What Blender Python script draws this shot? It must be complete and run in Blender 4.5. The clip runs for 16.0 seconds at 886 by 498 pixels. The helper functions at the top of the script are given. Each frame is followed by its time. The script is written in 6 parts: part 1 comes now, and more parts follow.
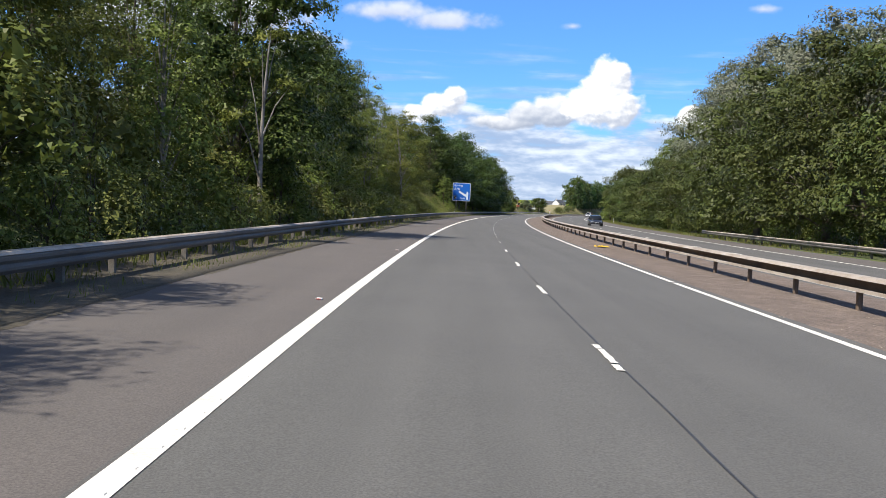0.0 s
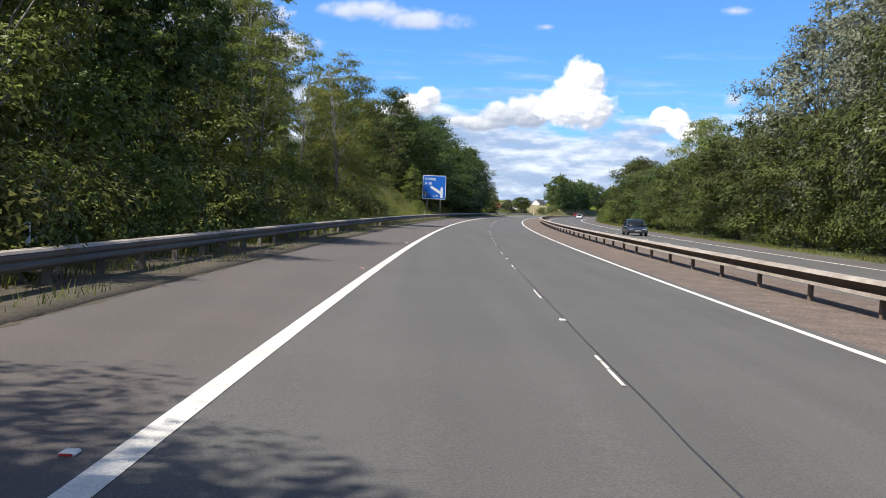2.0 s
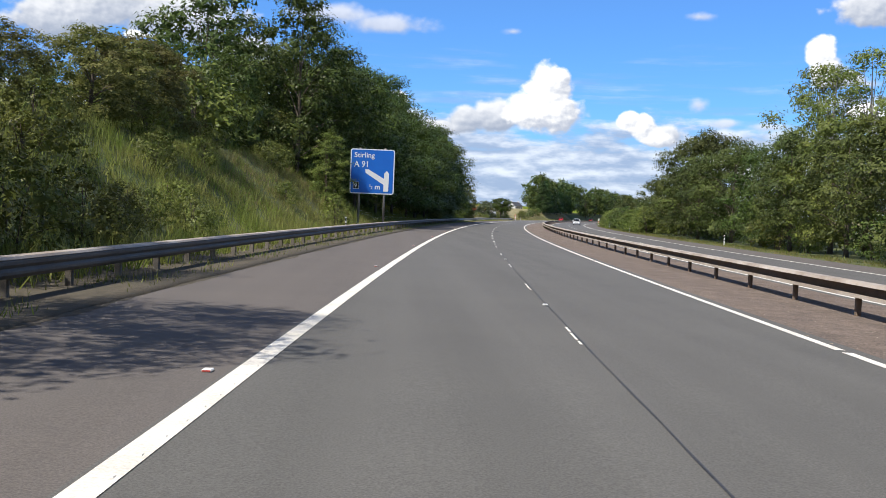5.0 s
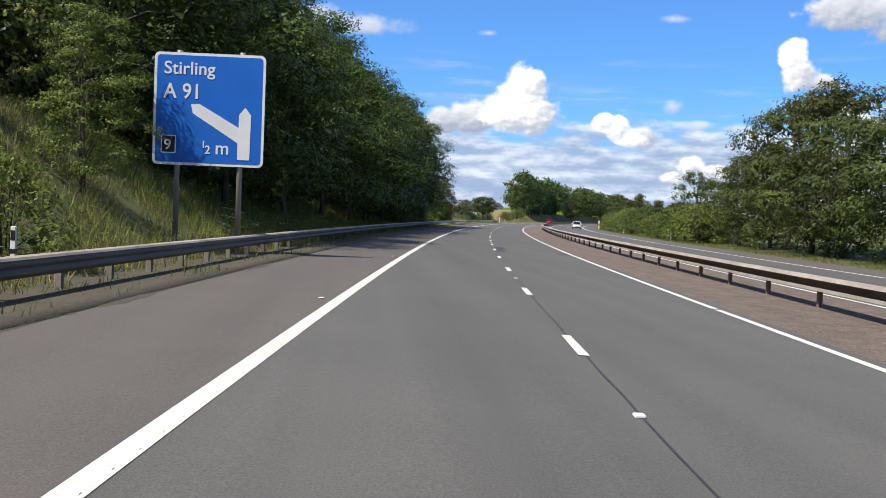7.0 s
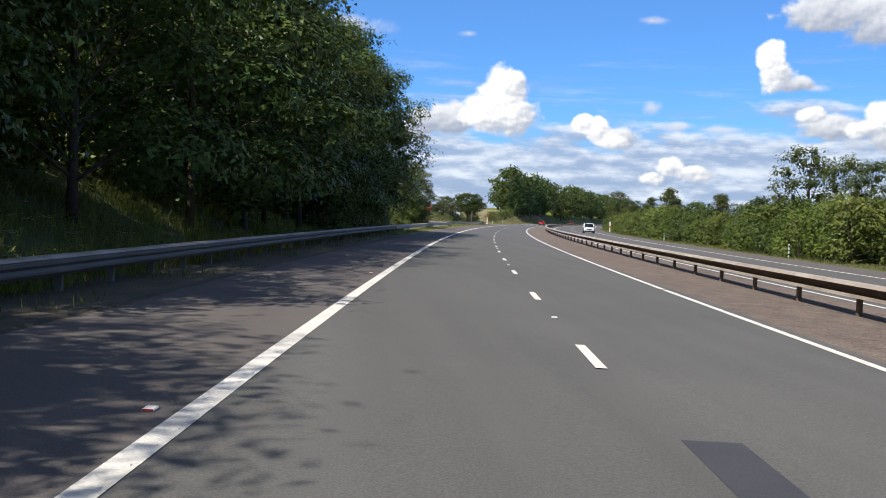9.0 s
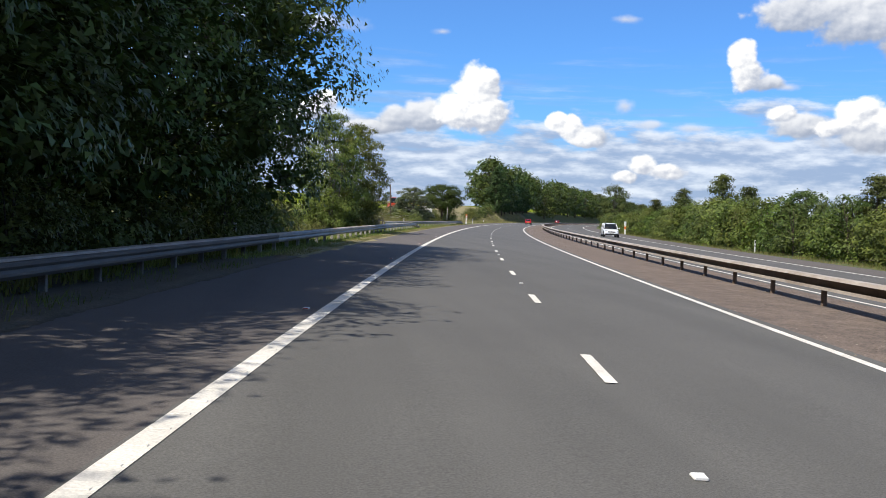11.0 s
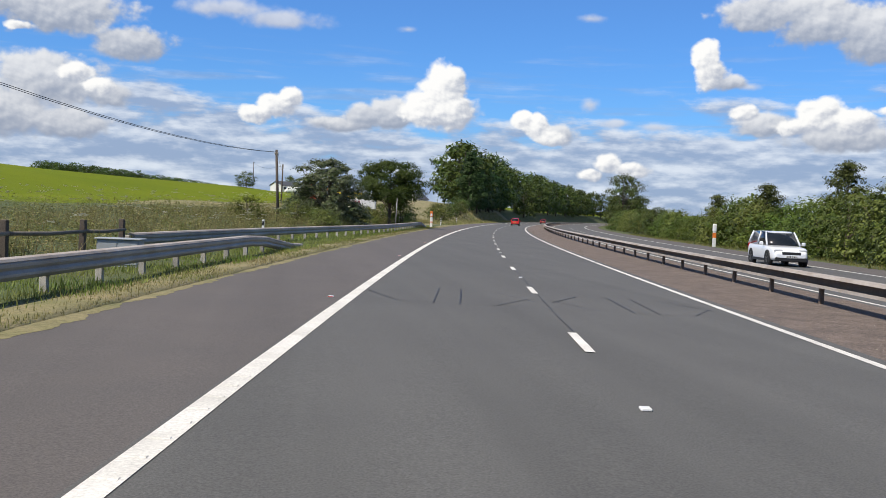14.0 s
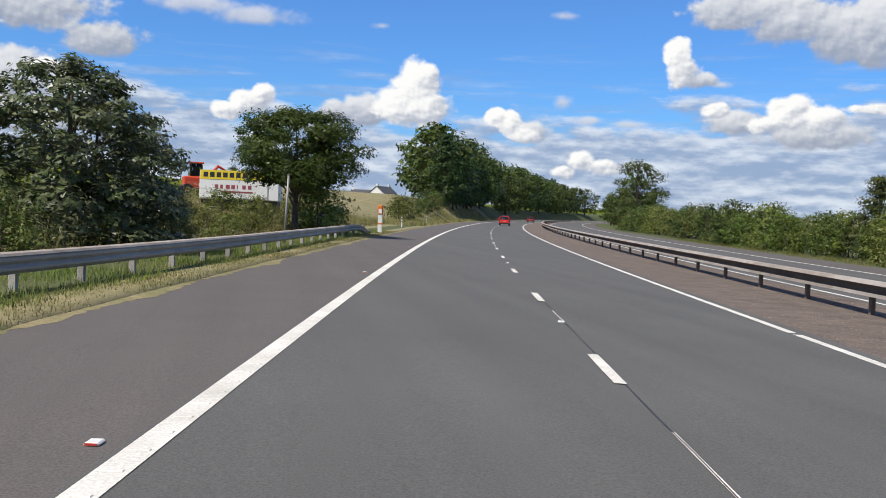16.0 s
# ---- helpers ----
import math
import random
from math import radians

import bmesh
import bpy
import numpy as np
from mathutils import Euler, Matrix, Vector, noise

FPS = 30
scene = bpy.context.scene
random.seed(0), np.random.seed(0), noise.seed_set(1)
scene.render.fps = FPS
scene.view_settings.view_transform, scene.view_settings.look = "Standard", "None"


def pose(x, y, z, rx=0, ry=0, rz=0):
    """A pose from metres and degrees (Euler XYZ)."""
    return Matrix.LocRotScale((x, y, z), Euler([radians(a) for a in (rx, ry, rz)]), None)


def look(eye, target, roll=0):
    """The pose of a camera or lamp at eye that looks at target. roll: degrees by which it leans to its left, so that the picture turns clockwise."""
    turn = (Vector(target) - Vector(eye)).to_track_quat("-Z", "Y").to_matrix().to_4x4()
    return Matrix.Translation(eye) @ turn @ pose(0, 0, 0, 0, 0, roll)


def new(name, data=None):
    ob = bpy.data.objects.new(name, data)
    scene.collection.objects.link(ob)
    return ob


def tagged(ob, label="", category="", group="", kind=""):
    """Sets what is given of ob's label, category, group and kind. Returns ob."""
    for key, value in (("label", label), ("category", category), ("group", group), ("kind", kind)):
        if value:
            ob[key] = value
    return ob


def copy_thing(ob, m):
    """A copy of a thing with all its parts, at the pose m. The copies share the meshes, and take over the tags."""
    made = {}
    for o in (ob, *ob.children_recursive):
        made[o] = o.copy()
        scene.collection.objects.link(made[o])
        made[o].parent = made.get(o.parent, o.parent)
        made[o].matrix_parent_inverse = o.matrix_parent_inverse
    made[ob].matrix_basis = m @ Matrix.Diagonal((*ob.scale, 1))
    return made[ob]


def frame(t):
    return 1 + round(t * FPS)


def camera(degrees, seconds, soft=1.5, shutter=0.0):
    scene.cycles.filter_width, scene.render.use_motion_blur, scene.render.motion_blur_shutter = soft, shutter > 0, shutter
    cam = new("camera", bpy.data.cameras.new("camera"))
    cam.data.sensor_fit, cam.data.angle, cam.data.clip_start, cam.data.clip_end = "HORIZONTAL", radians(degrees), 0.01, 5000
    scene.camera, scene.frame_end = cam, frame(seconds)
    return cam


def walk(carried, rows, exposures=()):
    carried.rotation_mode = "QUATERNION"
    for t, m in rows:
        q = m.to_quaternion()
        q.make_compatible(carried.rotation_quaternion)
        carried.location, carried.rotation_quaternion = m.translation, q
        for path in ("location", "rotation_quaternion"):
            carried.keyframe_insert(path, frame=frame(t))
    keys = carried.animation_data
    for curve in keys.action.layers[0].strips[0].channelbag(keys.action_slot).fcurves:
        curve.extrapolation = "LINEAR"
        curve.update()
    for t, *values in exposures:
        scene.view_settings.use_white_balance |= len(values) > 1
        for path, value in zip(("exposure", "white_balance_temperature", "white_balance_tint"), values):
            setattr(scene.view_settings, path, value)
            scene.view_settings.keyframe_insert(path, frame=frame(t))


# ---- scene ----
# The road is an arc of constant radius that bends to the right. s runs along it,
# d across it (0 is the lane line, the left edge line -3.65, the right one +3.65).
RADIUS, FALL, EYE = 1942.6, 0.015, 1.589


def road(s, d, z=0.0):
    """The place s metres along the road, d across it and z above its surface."""
    a = s / RADIUS
    return Vector((RADIUS - (RADIUS - d) * math.cos(a), (RADIUS - d) * math.sin(a), z - FALL * d))


def heading(s):
    return -math.degrees(s / RADIUS)


# ---- camera: seconds, s, d, degrees turned right of the road, degrees tilted down ----
DRIVE = [
    (0.0, 0.00, -1.790, -0.547, 2.470),
    (0.5, 11.45, -1.750, -0.382, 2.432),
    (1.0, 22.91, -1.715, -0.366, 2.418),
    (1.5, 34.37, -1.695, -0.349, 2.381),
    (2.0, 45.82, -1.705, -0.383, 2.392),
    (2.5, 57.28, -1.722, -0.514, 2.428),
    (3.0, 68.74, -1.750, -0.597, 2.316),
    (3.5, 80.20, -1.785, -0.627, 2.226),
    (4.0, 91.65, -1.763, -0.657, 2.089),
    (4.5, 103.10, -1.727, -0.591, 2.099),
    (5.0, 114.56, -1.690, -0.521, 2.110),
    (5.5, 126.01, -1.672, -0.506, 2.077),
    (6.0, 137.46, -1.654, -0.491, 2.044),
    (6.5, 148.91, -1.636, -0.476, 2.011),
    (7.0, 160.36, -1.618, -0.461, 1.977),
    (7.5, 171.82, -1.600, -0.446, 1.944),
    (8.0, 183.28, -1.600, -0.551, 1.931),
    (8.5, 194.75, -1.630, -0.656, 1.918),
    (9.0, 206.23, -1.660, -0.660, 1.905),
    (9.5, 217.71, -1.654, -0.619, 1.922),
    (10.0, 229.21, -1.648, -0.579, 1.939),
    (10.5, 240.73, -1.642, -0.539, 1.956),
    (11.0, 252.27, -1.636, -0.499, 1.973),
    (11.5, 263.82, -1.630, -0.460, 1.991),
    (12.0, 275.41, -1.645, -0.441, 2.028),
    (12.5, 287.02, -1.660, -0.449, 1.964),
    (13.0, 298.66, -1.665, -0.507, 2.001),
    (13.5, 310.34, -1.670, -0.540, 2.037),
    (14.0, 322.06, -1.710, -0.578, 2.001),
    (14.5, 333.83, -1.750, -0.564, 2.011),
    (15.0, 345.64, -1.735, -0.552, 2.025),
    (15.5, 357.51, -1.720, -0.491, 2.037),
    (16.0, 369.44, -1.710, -0.433, 2.124),
]
cam = camera(48.56, 16.0, soft=0.65)
walk(cam, [(t, pose(*road(s, d, EYE), 90 - tilt, -2.26, heading(s) - turn)) for t, s, d, turn, tilt in DRIVE],
     [(0.0, 0.58), (5.0, 0.46), (9.0, 0.36), (11.6, 0.34), (12.4, 0.17), (13.5, 0.15), (16.0, 0.14)])

# ---- light: sun high over the left side, blue sky with summer clouds ----
SUN_EL, SUN_AZ = 55.0, -122.0   # azimuth in degrees clockwise from the +y axis


def sun_and_sky():
    lamp = bpy.data.lights.new("sun", "SUN")
    lamp.energy, lamp.angle, lamp.color = 4.5, radians(0.55), (1.0, 0.935, 0.83)
    e, a = radians(SUN_EL), radians(SUN_AZ)
    way = Vector((math.sin(a) * math.cos(e), math.cos(a) * math.cos(e), math.sin(e)))
    new("sun", lamp).matrix_basis = look((0, 0, 60), Vector((0, 0, 60)) - way)
    world = bpy.data.worlds.new("sky")
    scene.world, world.use_nodes = world, True
    nt = world.node_tree
    nt.nodes.clear()

    def nd(kind, **kw):
        n = nt.nodes.new(kind)
        for k, v in kw.items():
            if k == "op":
                n.operation = v
            else:
                n.inputs[int(k[1:])].default_value = v
        return n

    def link(a, b, i):
        nt.links.new(a, b.inputs[i])

    def calc(op, a, b=None, c=None):
        n = nt.nodes.new("ShaderNodeMath")
        n.operation = op
        for i, v in enumerate((a, b, c)):
            if v is None:
                continue
            if isinstance(v, (int, float)):
                n.inputs[i].default_value = v
            else:
                nt.links.new(v, n.inputs[i])
        return n.outputs[0]

    def ease(v, a, b):
        n = nt.nodes.new("ShaderNodeMapRange")
        n.interpolation_type = "SMOOTHSTEP"
        nt.links.new(v, n.inputs[0])
        n.inputs[1].default_value, n.inputs[2].default_value = a, b
        return n.outputs[0]

    sky = nt.nodes.new("ShaderNodeTexSky")
    sky.sky_type, sky.sun_disc = "NISHITA", False
    sky.sun_elevation, sky.sun_rotation = radians(SUN_EL), radians(SUN_AZ)
    sky.air_density, sky.dust_density, sky.ozone_density = 1.0, 0.4, 2.5
    # bearing and height of the ray, in degrees
    co = nt.nodes.new("ShaderNodeTexCoord")
    sep = nt.nodes.new("ShaderNodeSeparateXYZ")
    link(co.outputs["Generated"], sep, 0)
    az = calc("MULTIPLY", calc("ARCTAN2", sep.outputs[0], sep.outputs[1]), 57.2958)
    el = calc("MULTIPLY", calc("ARCSINE", sep.outputs[2]), 57.2958)
    # the clear air is a deep blue low in the sky too
    tint = nd("ShaderNodeMix")
    tint.data_type = "RGBA"
    nt.links.new(ease(el, 8.0, 45.0), tint.inputs[0])
    tint.inputs[6].default_value, tint.inputs[7].default_value = BLUE_LOW, BLUE_HIGH
    base = nd("ShaderNodeVectorMath", op="MULTIPLY")
    link(sky.outputs[0], base, 0)
    link(tint.outputs[2], base, 1)
    flat = nt.nodes.new("ShaderNodeCombineXYZ")
    link(az, flat, 0)
    link(el, flat, 1)

    def cloud_noise(sx, sy, scale, detail, rough, z):
        m = nt.nodes.new("ShaderNodeMapping")
        link(flat.outputs[0], m, 0)
        m.inputs["Scale"].default_value = (sx, sy, 1)
        m.inputs["Location"].default_value = (0, 0, z)
        n = nt.nodes.new("ShaderNodeTexNoise")
        link(m.outputs[0], n, 0)
        n.inputs["Scale"].default_value, n.inputs["Detail"].default_value, n.inputs["Roughness"].default_value = scale, detail, rough
        return n.outputs[0]

    # heaped clouds: every lump is an ellipse of bearing, height, half width, half height, density
    def lumps(heaps, lean):
        best, tones, weights = None, None, None
        for a, e, w, h, k in heaps:
            place = nt.nodes.new("ShaderNodeVectorMath")
            place.operation = "MULTIPLY_ADD"
            link(flat.outputs[0], place, 0)
            place.inputs[1].default_value = (1 / w, 1 / h, 0)
            place.inputs[2].default_value = (-a / w, -e / h, 0)
            far = nt.nodes.new("ShaderNodeVectorMath")
            far.operation = "LENGTH"
            link(place.outputs[0], far, 0)
            up = nt.nodes.new("ShaderNodeVectorMath")
            up.operation = "DOT_PRODUCT"
            link(place.outputs[0], up, 0)
            up.inputs[1].default_value = (-lean, 0.75, 0)
            near = calc("SUBTRACT", k, far.outputs["Value"])
            weight = calc("EXPONENT", calc("MULTIPLY", near, 3.5))
            best = near if best is None else calc("MAXIMUM", best, near)
            tones = calc("MULTIPLY", up.outputs["Value"], weight) if tones is None else calc("MULTIPLY_ADD", up.outputs["Value"], weight, tones)
            weights = weight if weights is None else calc("ADD", weights, weight)
        return best, calc("DIVIDE", tones, calc("ADD", weights, 1e-6))

    def billow(dx, dy):
        """Rounded swellings at three sizes, read a little to one side where asked."""
        m = nt.nodes.new("ShaderNodeMapping")
        link(flat.outputs[0], m, 0)
        m.inputs["Location"].default_value = (dx, dy, 3.0)
        m.inputs["Scale"].default_value = (1, 1.2, 1)
        big = nt.nodes.new("ShaderNodeTexNoise")
        link(m.outputs[0], big, 0)
        big.inputs["Scale"].default_value, big.inputs["Detail"].default_value, big.inputs["Roughness"].default_value = 0.55, 6, 0.52
        cell = nt.nodes.new("ShaderNodeTexVoronoi")
        cell.feature = "SMOOTH_F1"
        link(m.outputs[0], cell, 0)
        cell.inputs["Scale"].default_value, cell.inputs["Detail"].default_value, cell.inputs["Roughness"].default_value = 1.35, 2.0, 0.45
        return calc("MULTIPLY_ADD", calc("SUBTRACT", big.outputs[0], 0.5), 1.5, calc("MULTIPLY", calc("SUBTRACT", 0.50, cell.outputs["Distance"]), 0.42))

    rough = billow(0.0, 0.0)
    relief = calc("SUBTRACT", rough, billow(-0.16, 0.22))
    veil = cloud_noise(0.16, 1.9, 0.85, 5, 0.55, 33.0)

    def mixed(fac, a, b):
        n = nd("ShaderNodeMix")
        n.data_type = "RGBA"
        nt.links.new(fac, n.inputs[0])
        for k, v in ((6, a), (7, b)):
            if isinstance(v, tuple):
                n.inputs[k].default_value = v
            else:
                nt.links.new(v, n.inputs[k])
        return n.outputs[2]

    # broken rows of cloud low over the horizon, thinning out upwards, white on top and grey below
    def rows_at(lift):
        m = nt.nodes.new("ShaderNodeMapping")
        link(flat.outputs[0], m, 0)
        m.inputs["Scale"].default_value = (0.36, 1.25, 1)
        m.inputs["Location"].default_value = (0, lift, 14.0)
        n = nt.nodes.new("ShaderNodeTexNoise")
        link(m.outputs[0], n, 0)
        n.inputs["Scale"].default_value, n.inputs["Detail"].default_value, n.inputs["Roughness"].default_value = 0.50, 7, 0.56
        return n.outputs[0]

    here, above = rows_at(0.0), rows_at(0.45)
    side = ease(calc("ABSOLUTE", calc("SUBTRACT", az, 10.0)), 8.0, 22.0)
    cover = calc("MULTIPLY_ADD", calc("SUBTRACT", 6.0, el), 0.105, calc("MULTIPLY", side, 0.16))
    sheet = ease(calc("ADD", calc("SUBTRACT", here, 0.5), cover), 0.0, 0.20)
    sheet = calc("MULTIPLY", calc("MULTIPLY", sheet, 0.94), calc("SUBTRACT", 1.0, ease(el, 6.0, 11.0)))
    veiled = calc("MULTIPLY", ease(calc("ADD", veil, calc("MULTIPLY", calc("SUBTRACT", 7.0, el), 0.03)), 0.44, 0.75), 0.42)
    sheet = calc("MAXIMUM", sheet, calc("MULTIPLY", veiled, calc("SUBTRACT", 1.0, ease(el, 7.5, 11.0))))
    tone = ease(calc("MULTIPLY_ADD", calc("SUBTRACT", here, above), 3.0, calc("MULTIPLY", rough, 0.35)), -0.34, 0.50)
    colour = mixed(sheet, base.outputs[0], mixed(tone, (0.29, 0.375, 0.54, 1), (0.67, 0.72, 0.80, 1)))
    # thin flat streaks and scraps high up, then the soft grey heaps, then the bright ones before them
    for heaps, lean, swell, soft, full, dark, light, lo, hi, form in CLOUDS:
        best, lit = lumps(heaps, lean)
        cut = ease(calc("MULTIPLY_ADD", calc("ADD", rough, 0.13), swell, best), -0.12, soft)
        shade = ease(calc("MULTIPLY_ADD", relief, form, calc("MULTIPLY_ADD", rough, 0.5, lit)), lo, hi)
        colour = mixed(calc("MULTIPLY", cut, full), colour, mixed(shade, dark, light))
    bg = nt.nodes.new("ShaderNodeBackground")
    nt.links.new(colour, bg.inputs[0])
    bg.inputs[1].default_value = 1.0
    out = nt.nodes.new("ShaderNodeOutputWorld")
    link(bg.outputs[0], out, 0)


BLUE_LOW, BLUE_HIGH = (0.043, 0.080, 0.132, 1), (0.132, 0.110, 0.095, 1)
STREAKS = [(-3.8, 11.0, 3.2, 0.65, 1.0), (-0.9, 10.65, 2.9, 0.62, 1.0), (6.5, 10.5, 0.9, 0.32, 0.7), (17.2, 6.6, 0.8, 0.6, 0.8),
           (25.9, 7.7, 1.0, 0.3, 0.7), (18.6, 5.6, 1.3, 0.35, 0.8), (21.0, 5.4, 1.6, 0.3, 0.8), (17.0, 11.4, 1.6, 0.4, 0.6)]
SOFT = [(5.6, 5.7, 1.7, 0.95, 1.0), (4.1, 5.5, 1.5, 0.85, 1.0), (2.4, 5.0, 1.6, 0.5, 0.9), (15.2, 4.8, 1.4, 0.6, 0.9), (24.7, 7.9, 1.1, 0.5, 0.9),
        (26.6, 11.7, 2.6, 1.1, 1.0), (29.8, 11.2, 3.0, 1.5, 1.0), (33.2, 10.5, 3.6, 1.9, 1.0), (36.5, 9.8, 3.0, 1.4, 1.0), (27.0, 5.6, 2.0, 0.7, 0.9),
        (-12.5, 10.2, 4.0, 1.5, 1.0), (-8.9, 8.8, 2.3, 1.0, 1.0), (-15.8, 10.9, 3.2, 1.6, 1.0), (-18.5, 9.8, 3.0, 1.6, 1.0)]
SOFT += [(-13.2, 6.5, 2.9, 1.6, 1.0), (-15.8, 4.6, 3.0, 1.4, 1.0), (-12.0, 4.2, 2.4, 0.9, 0.9), (-10.2, 5.9, 1.4, 0.7, 0.9), (31.0, 5.0, 3.5, 0.8, 0.9)]
BRIGHT = [(8.75, 7.3, 1.5, 1.35, 1.0), (9.05, 5.9, 1.75, 1.25, 1.0), (7.5, 6.1, 1.2, 1.05, 1.0), (9.3, 7.9, 0.8, 0.7, 1.0),
          (-0.9, 5.9, 1.2, 0.75, 1.0), (-2.2, 5.3, 1.3, 0.6, 0.9), (-0.2, 6.3, 0.75, 0.6, 1.0), (13.4, 5.7, 0.62, 0.5, 1.0), (14.1, 5.3, 0.7, 0.75, 1.0),
          (15.0, 4.6, 1.1, 0.45, 0.9), (18.3, 3.2, 0.8, 0.6, 1.0), (19.6, 2.9, 1.4, 0.5, 0.9), (17.4, 2.6, 1.0, 0.45, 0.9)]
BRIGHT += [(23.5, 9.2, 0.75, 1.0, 1.0), (23.8, 8.4, 0.95, 0.9, 1.0), (29.7, 6.2, 1.3, 0.85, 1.0), (31.3, 5.8, 1.3, 0.65, 1.0), (28.3, 5.5, 1.1, 0.55, 0.9),
           (33.8, 6.4, 1.8, 0.35, 0.8), (25.5, 6.3, 0.9, 0.5, 0.9), (-11.7, 7.0, 0.9, 0.55, 1.0), (-10.5, 6.3, 1.0, 0.5, 0.9), (-14.6, 9.1, 1.2, 0.35, 0.7)]
# lumps, lean of the light, raggedness, softness, cover, shaded and lit colour, range of the shading, relief
CLOUDS = [(STREAKS, 0.1, 0.9, 0.8, 0.80, (0.44, 0.47, 0.55, 1), (0.66, 0.68, 0.73, 1), -0.9, 0.5, 0.3),
          (SOFT, 0.15, 0.95, 0.34, 0.97, (0.30, 0.345, 0.44, 1), (0.74, 0.75, 0.77, 1), -0.75, 0.75, 0.9),
          (BRIGHT, 0.50, 0.85, 0.25, 1.0, (0.40, 0.44, 0.53, 1), (0.90, 0.895, 0.88, 1), -0.95, 0.38, 1.7)]
sun_and_sky()

# ---- materials ----
def shader(name, color, rough=0.8, other=None, scale=4.0, spread=0.5, grain=60.0, bump=0.2, metal=0.0, depth=0.02,
           marks=None, per_object=0.0, per_island=0.0, coat=0.0, spec=0.5, speck=0.35, streak=0.0):
    """A surface that runs between two colours at a large and a small scale, with fine relief."""
    m = bpy.data.materials.new(name)
    m.use_nodes = True
    nt = m.node_tree
    b = nt.nodes["Principled BSDF"]
    b.inputs["Roughness"].default_value, b.inputs["Metallic"].default_value = rough, metal
    b.inputs["Coat Weight"].default_value, b.inputs["Specular IOR Level"].default_value = coat, spec
    other = other or tuple(c * 0.75 for c in color)
    geo = nt.nodes.new("ShaderNodeNewGeometry")

    def noise_of(s, detail, rough_):
        n = nt.nodes.new("ShaderNodeTexNoise")
        nt.links.new(geo.outputs["Position"], n.inputs["Vector"])
        n.inputs["Scale"].default_value, n.inputs["Detail"].default_value, n.inputs["Roughness"].default_value = s, detail, rough_
        return n.outputs[0]

    big, small = noise_of(scale, 5, 0.6), noise_of(grain, 3, 0.7)
    mix = nt.nodes.new("ShaderNodeMix")
    mix.data_type = "RGBA"
    span = nt.nodes.new("ShaderNodeMapRange")
    nt.links.new(big, span.inputs[0])
    span.inputs[1].default_value, span.inputs[2].default_value = 0.5 - spread / 2, 0.5 + spread / 2
    nt.links.new(span.outputs[0], mix.inputs[0])
    mix.inputs[6].default_value, mix.inputs[7].default_value = (*color, 1), (*other, 1)
    hsv = nt.nodes.new("ShaderNodeHueSaturation")
    nt.links.new(mix.outputs[2], hsv.inputs["Color"])
    val = nt.nodes.new("ShaderNodeMapRange")
    nt.links.new(small, val.inputs[0])
    val.inputs[1].default_value, val.inputs[2].default_value = 0.25, 0.75
    val.inputs[3].default_value, val.inputs[4].default_value = 1 - speck, 1 + speck
    last = val.outputs[0]
    if streak:
        mp = nt.nodes.new("ShaderNodeMapping")
        mp.inputs["Rotation"].default_value = (0, 0, radians(5))
        mp.inputs["Scale"].default_value = (1.1, 0.03, 1)
        nt.links.new(geo.outputs["Position"], mp.inputs[0])
        ln = nt.nodes.new("ShaderNodeTexNoise")
        nt.links.new(mp.outputs[0], ln.inputs["Vector"])
        ln.inputs["Scale"].default_value, ln.inputs["Detail"].default_value = 1.0, 4
        lr = nt.nodes.new("ShaderNodeMapRange")
        nt.links.new(ln.outputs[0], lr.inputs[0])
        lr.inputs[1].default_value, lr.inputs[2].default_value = 0.3, 0.7
        lr.inputs[3].default_value, lr.inputs[4].default_value = 1 - streak, 1 + streak
        lm = nt.nodes.new("ShaderNodeMath")
        lm.operation = "MULTIPLY"
        nt.links.new(last, lm.inputs[0])
        nt.links.new(lr.outputs[0], lm.inputs[1])
        last = lm.outputs[0]
    if per_object or per_island:
        src = nt.nodes.new("ShaderNodeObjectInfo").outputs["Random"] if per_object else geo.outputs["Random Per Island"]
        r = nt.nodes.new("ShaderNodeMapRange")
        nt.links.new(src, r.inputs[0])
        k = per_object or per_island
        r.inputs[3].default_value, r.inputs[4].default_value = 1 - k, 1 + k
        mul = nt.nodes.new("ShaderNodeMath")
        mul.operation = "MULTIPLY"
        nt.links.new(last, mul.inputs[0])
        nt.links.new(r.outputs[0], mul.inputs[1])
        last = mul.outputs[0]
    nt.links.new(last, hsv.inputs["Value"])
    nt.links.new(hsv.outputs[0], b.inputs["Base Color"])
    if bump:
        bp = nt.nodes.new("ShaderNodeBump")
        bp.inputs["Strength"].default_value, bp.inputs["Distance"].default_value = bump, depth
        nt.links.new(small, bp.inputs["Height"])
        nt.links.new(bp.outputs[0], b.inputs["Normal"])
    return m


